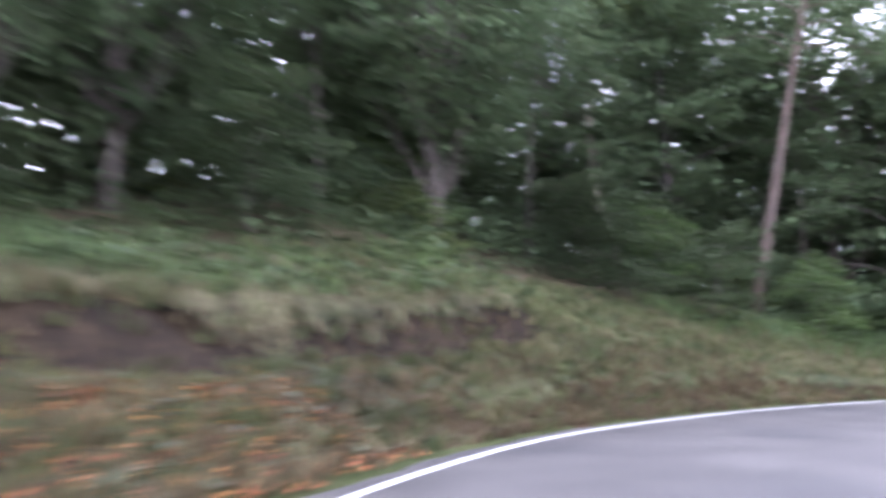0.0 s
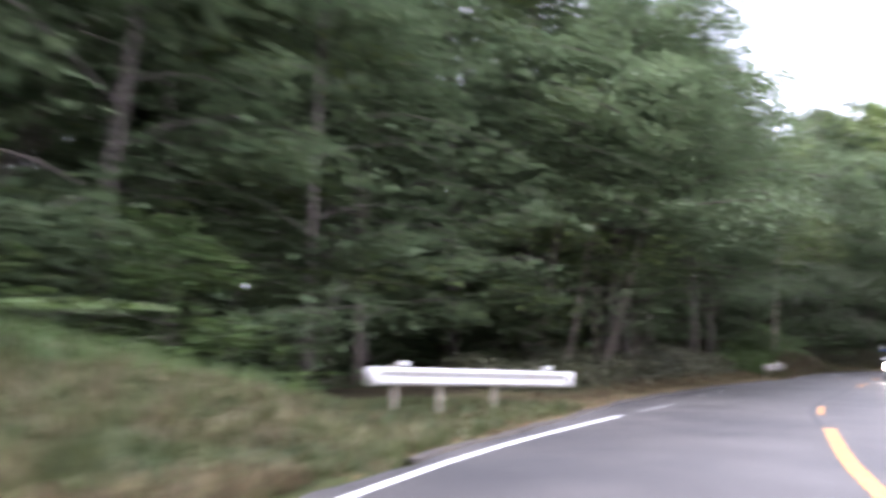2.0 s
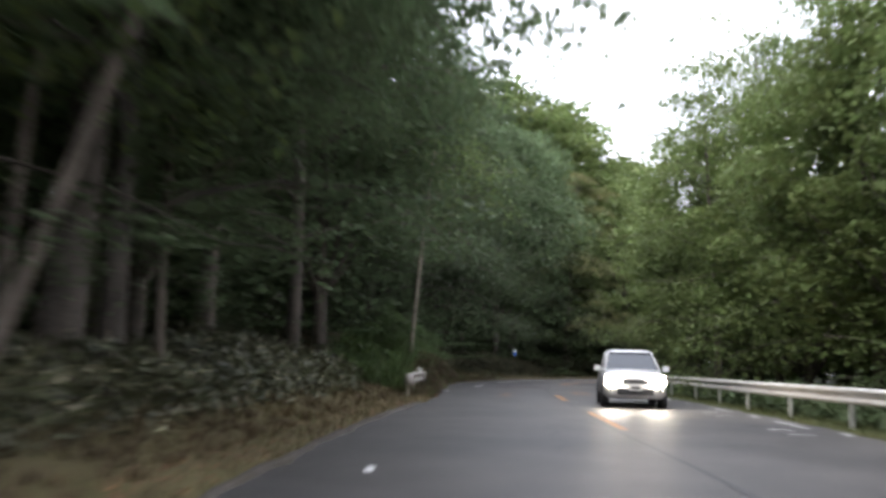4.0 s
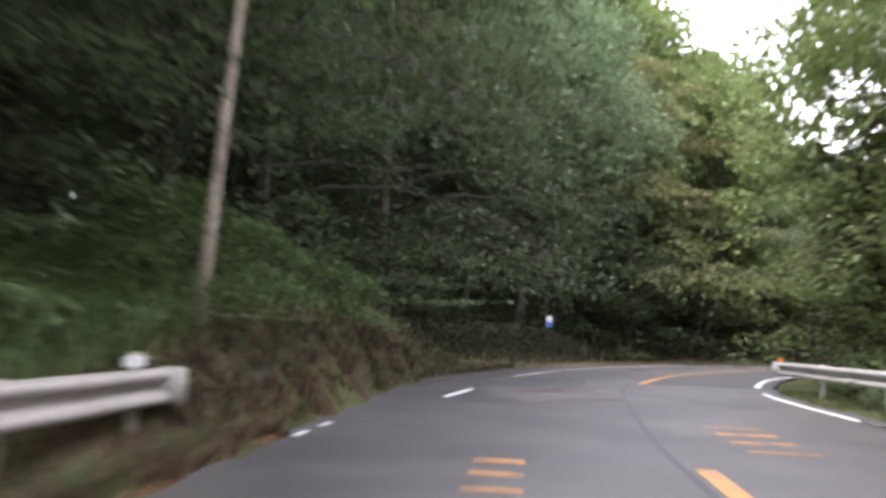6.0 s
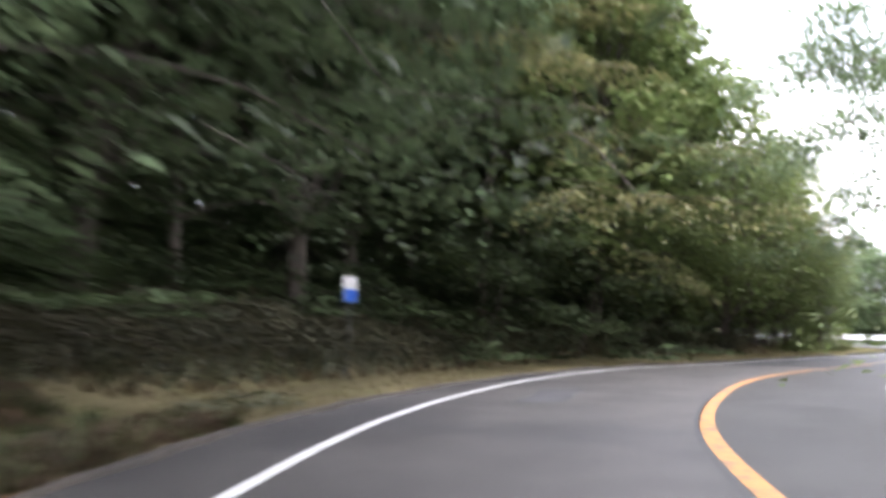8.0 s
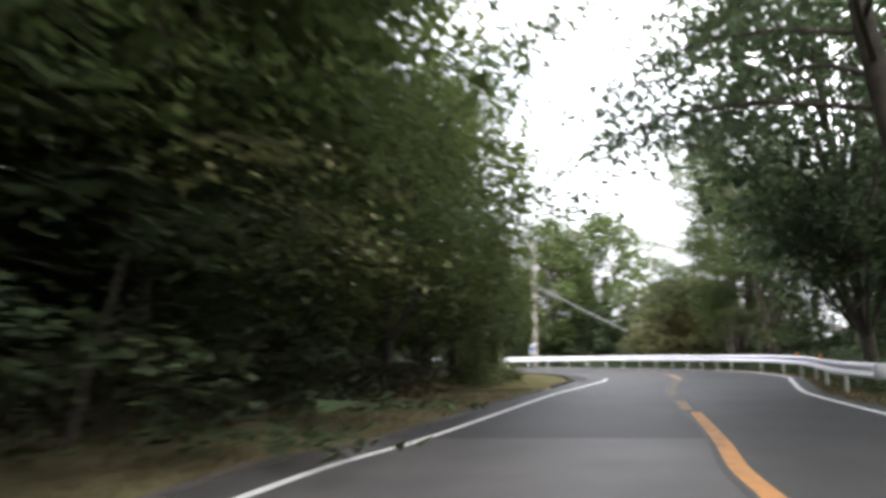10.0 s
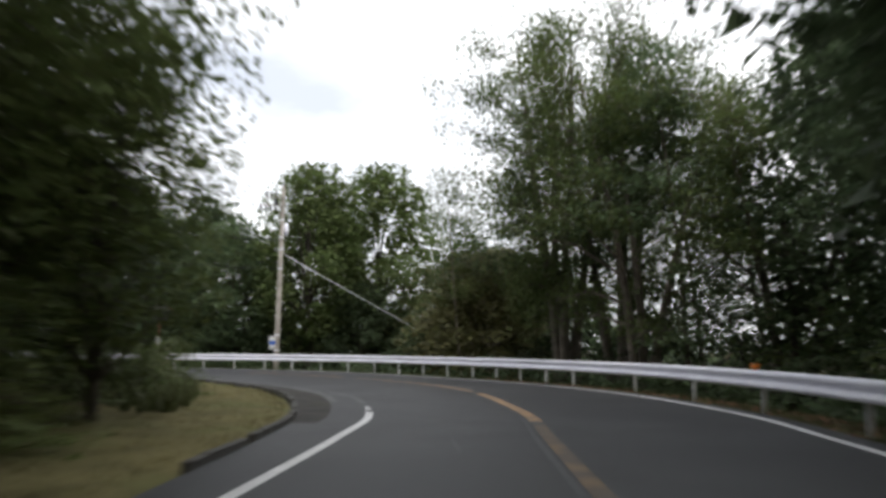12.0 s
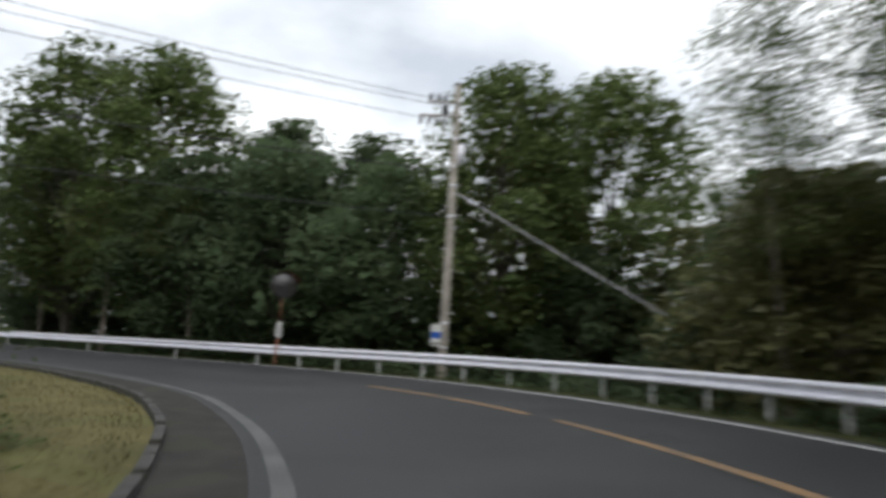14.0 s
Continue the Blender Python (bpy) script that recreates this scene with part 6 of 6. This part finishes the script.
# ---------------------------------------------------------------- oncoming car
def car(x, y, yaw):
    c = thing("car", "white compact off-road car with lit headlamps on the road", "car", m=pose(x, y, 0, 0, 0, yaw))
    # stations along the length, front at +x: x, half width, bottom, waist height
    st = [(2.08, 0.62, 0.42, 0.72), (2.0, 0.78, 0.3, 0.88), (1.75, 0.86, 0.26, 0.97), (1.2, 0.88, 0.26, 1.03), (0.7, 0.89, 0.26, 1.07), (-0.8, 0.89, 0.26, 1.08), (-1.7, 0.87, 0.28, 1.08), (-2.0, 0.8, 0.34, 1.02), (-2.06, 0.7, 0.45, 0.92)]
    v, f = [], []
    for px, hw, lo, hi in st:
        mid = (lo + hi) / 2
        for yy, zz in ((-hw * 0.85, lo), (-hw, lo + 0.12), (-hw, mid), (-hw * 0.97, hi - 0.08), (-hw * 0.86, hi), (0, hi + 0.02), (hw * 0.86, hi), (hw * 0.97, hi - 0.08), (hw, mid), (hw, lo + 0.12), (hw * 0.85, lo)):
            v.append((px, yy, zz))
    w = 11
    for i in range(len(st) - 1):
        for k in range(w - 1):
            a = i * w + k
            f.append((a, a + 1, a + w + 1, a + w))
        f.append((i * w + w - 1, i * w, (i + 1) * w, (i + 1) * w + w - 1))
    f.append(tuple(range(w))[::-1])
    f.append(tuple((len(st) - 1) * w + k for k in range(w)))
    part("body", mesh_from("body", v, f, CAR_WHITE, True), c)
    # cabin
    g = Geo()
    lo = [(0.85, 0.78), (-1.9, 0.74)]
    hi = [(0.1, 0.6), (-1.6, 0.6)]
    pts = [(lo[0][0], -lo[0][1], 1.05), (lo[0][0], lo[0][1], 1.05), (lo[1][0], lo[1][1], 1.05), (lo[1][0], -lo[1][1], 1.05), (hi[0][0], -hi[0][1], 1.58), (hi[0][0], hi[0][1], 1.58), (hi[1][0], hi[1][1], 1.58), (hi[1][0], -hi[1][1], 1.58)]
    g.add(pts, [(0, 1, 5, 4), (1, 2, 6, 5), (2, 3, 7, 6), (3, 0, 4, 7)])
    part("windows", g.mesh("windows", CAR_GLASS), c, "dark tinted windows")
    g = Geo()
    g.add([(0.18, -0.63, 1.57), (0.18, 0.63, 1.57), (-1.7, 0.63, 1.57), (-1.7, -0.63, 1.57), (0.0, -0.54, 1.64), (0.0, 0.54, 1.64), (-1.55, 0.54, 1.64), (-1.55, -0.54, 1.64)], [(4, 5, 6, 7), (0, 1, 5, 4), (1, 2, 6, 5), (2, 3, 7, 6), (3, 0, 4, 7), (0, 3, 2, 1)])
    part("roof", g.mesh("roof", CAR_WHITE), c)
    for s in (-1, 1):
        g = Geo()
        g.tube([(0.88, s * 0.79, 1.04), (0.13, s * 0.615, 1.59)], [0.035, 0.03], 6)
        g.tube([(-0.6, s * 0.775, 1.06), (-0.65, s * 0.615, 1.59)], [0.04, 0.035], 6)
        g.tube([(-1.9, s * 0.74, 1.05), (-1.62, s * 0.6, 1.59)], [0.06, 0.05], 6)
        part("pillar", g.mesh("pillar", CAR_WHITE, True), c)
        g = Geo()
        g.box((0.72, s * 0.98, 1.1), (0.12, 0.2, 0.15), 0, 0.8)
        part("door_mirror", g.mesh("door_mirror", CAR_WHITE), c)
        g = Geo()
        g.box((2.03, s * 0.59, 0.78), (0.2, 0.42, 0.24), 0, 0.9)
        part("headlamp", g.mesh("headlamp", LAMP_ON), c, "lit headlamp")
        g = Geo()
        g.tube([(2.0, s * 0.66, 0.5), (2.06, s * 0.66, 0.5)], [0.06, 0.06], 12)
        part("fog_lamp", g.mesh("fog_lamp", CHROME), c)
        for px in (1.28, -1.28):
            g = Geo()
            pr = [(-0.11, 0.24), (-0.11, 0.31), (-0.08, 0.335), (0.08, 0.335), (0.11, 0.31), (0.11, 0.24)]
            vv, ff = [], []
            for k in range(24):
                a = 2 * math.pi * k / 24
                for oy, r in pr:
                    vv.append((px + r * math.cos(a), s * 0.8 + oy, 0.335 + r * math.sin(a)))
            for k in range(24):
                for q in range(6):
                    ff.append((k * 6 + q, k * 6 + (q + 1) % 6, ((k + 1) % 24) * 6 + (q + 1) % 6, ((k + 1) % 24) * 6 + q))
            g.add(vv, ff)
            wheel = part("wheel", g.mesh("wheel", DARK, True), c)
            g = Geo()
            g.tube([(px, s * 0.72, 0.335), (px, s * 0.89, 0.335)], [0.235, 0.235], 20)
            part("rim", g.mesh("rim", CHROME), wheel)
    for name, cx, cz, sx, sy, sz, mat, lab in (("grille", 2.06, 0.74, 0.05, 0.8, 0.13, DARK, ""), ("lower_intake", 2.04, 0.46, 0.12, 1.0, 0.17, DARK, ""), ("number_plate", 2.1, 0.58, 0.03, 0.34, 0.16, PLASTIC_WHITE, "white plate with a plain bar")):
        g = Geo()
        g.box((cx, 0, cz), (sx, sy, sz))
        pp = part(name, g.mesh(name, mat), c, lab)
        if name == "number_plate":
            g = Geo()
            g.box((cx + 0.018, 0, cz - 0.01), (0.006, 0.26, 0.07))
            part("bar", g.mesh("bar", DARK), pp)


car(43.2, 7.6, -150)
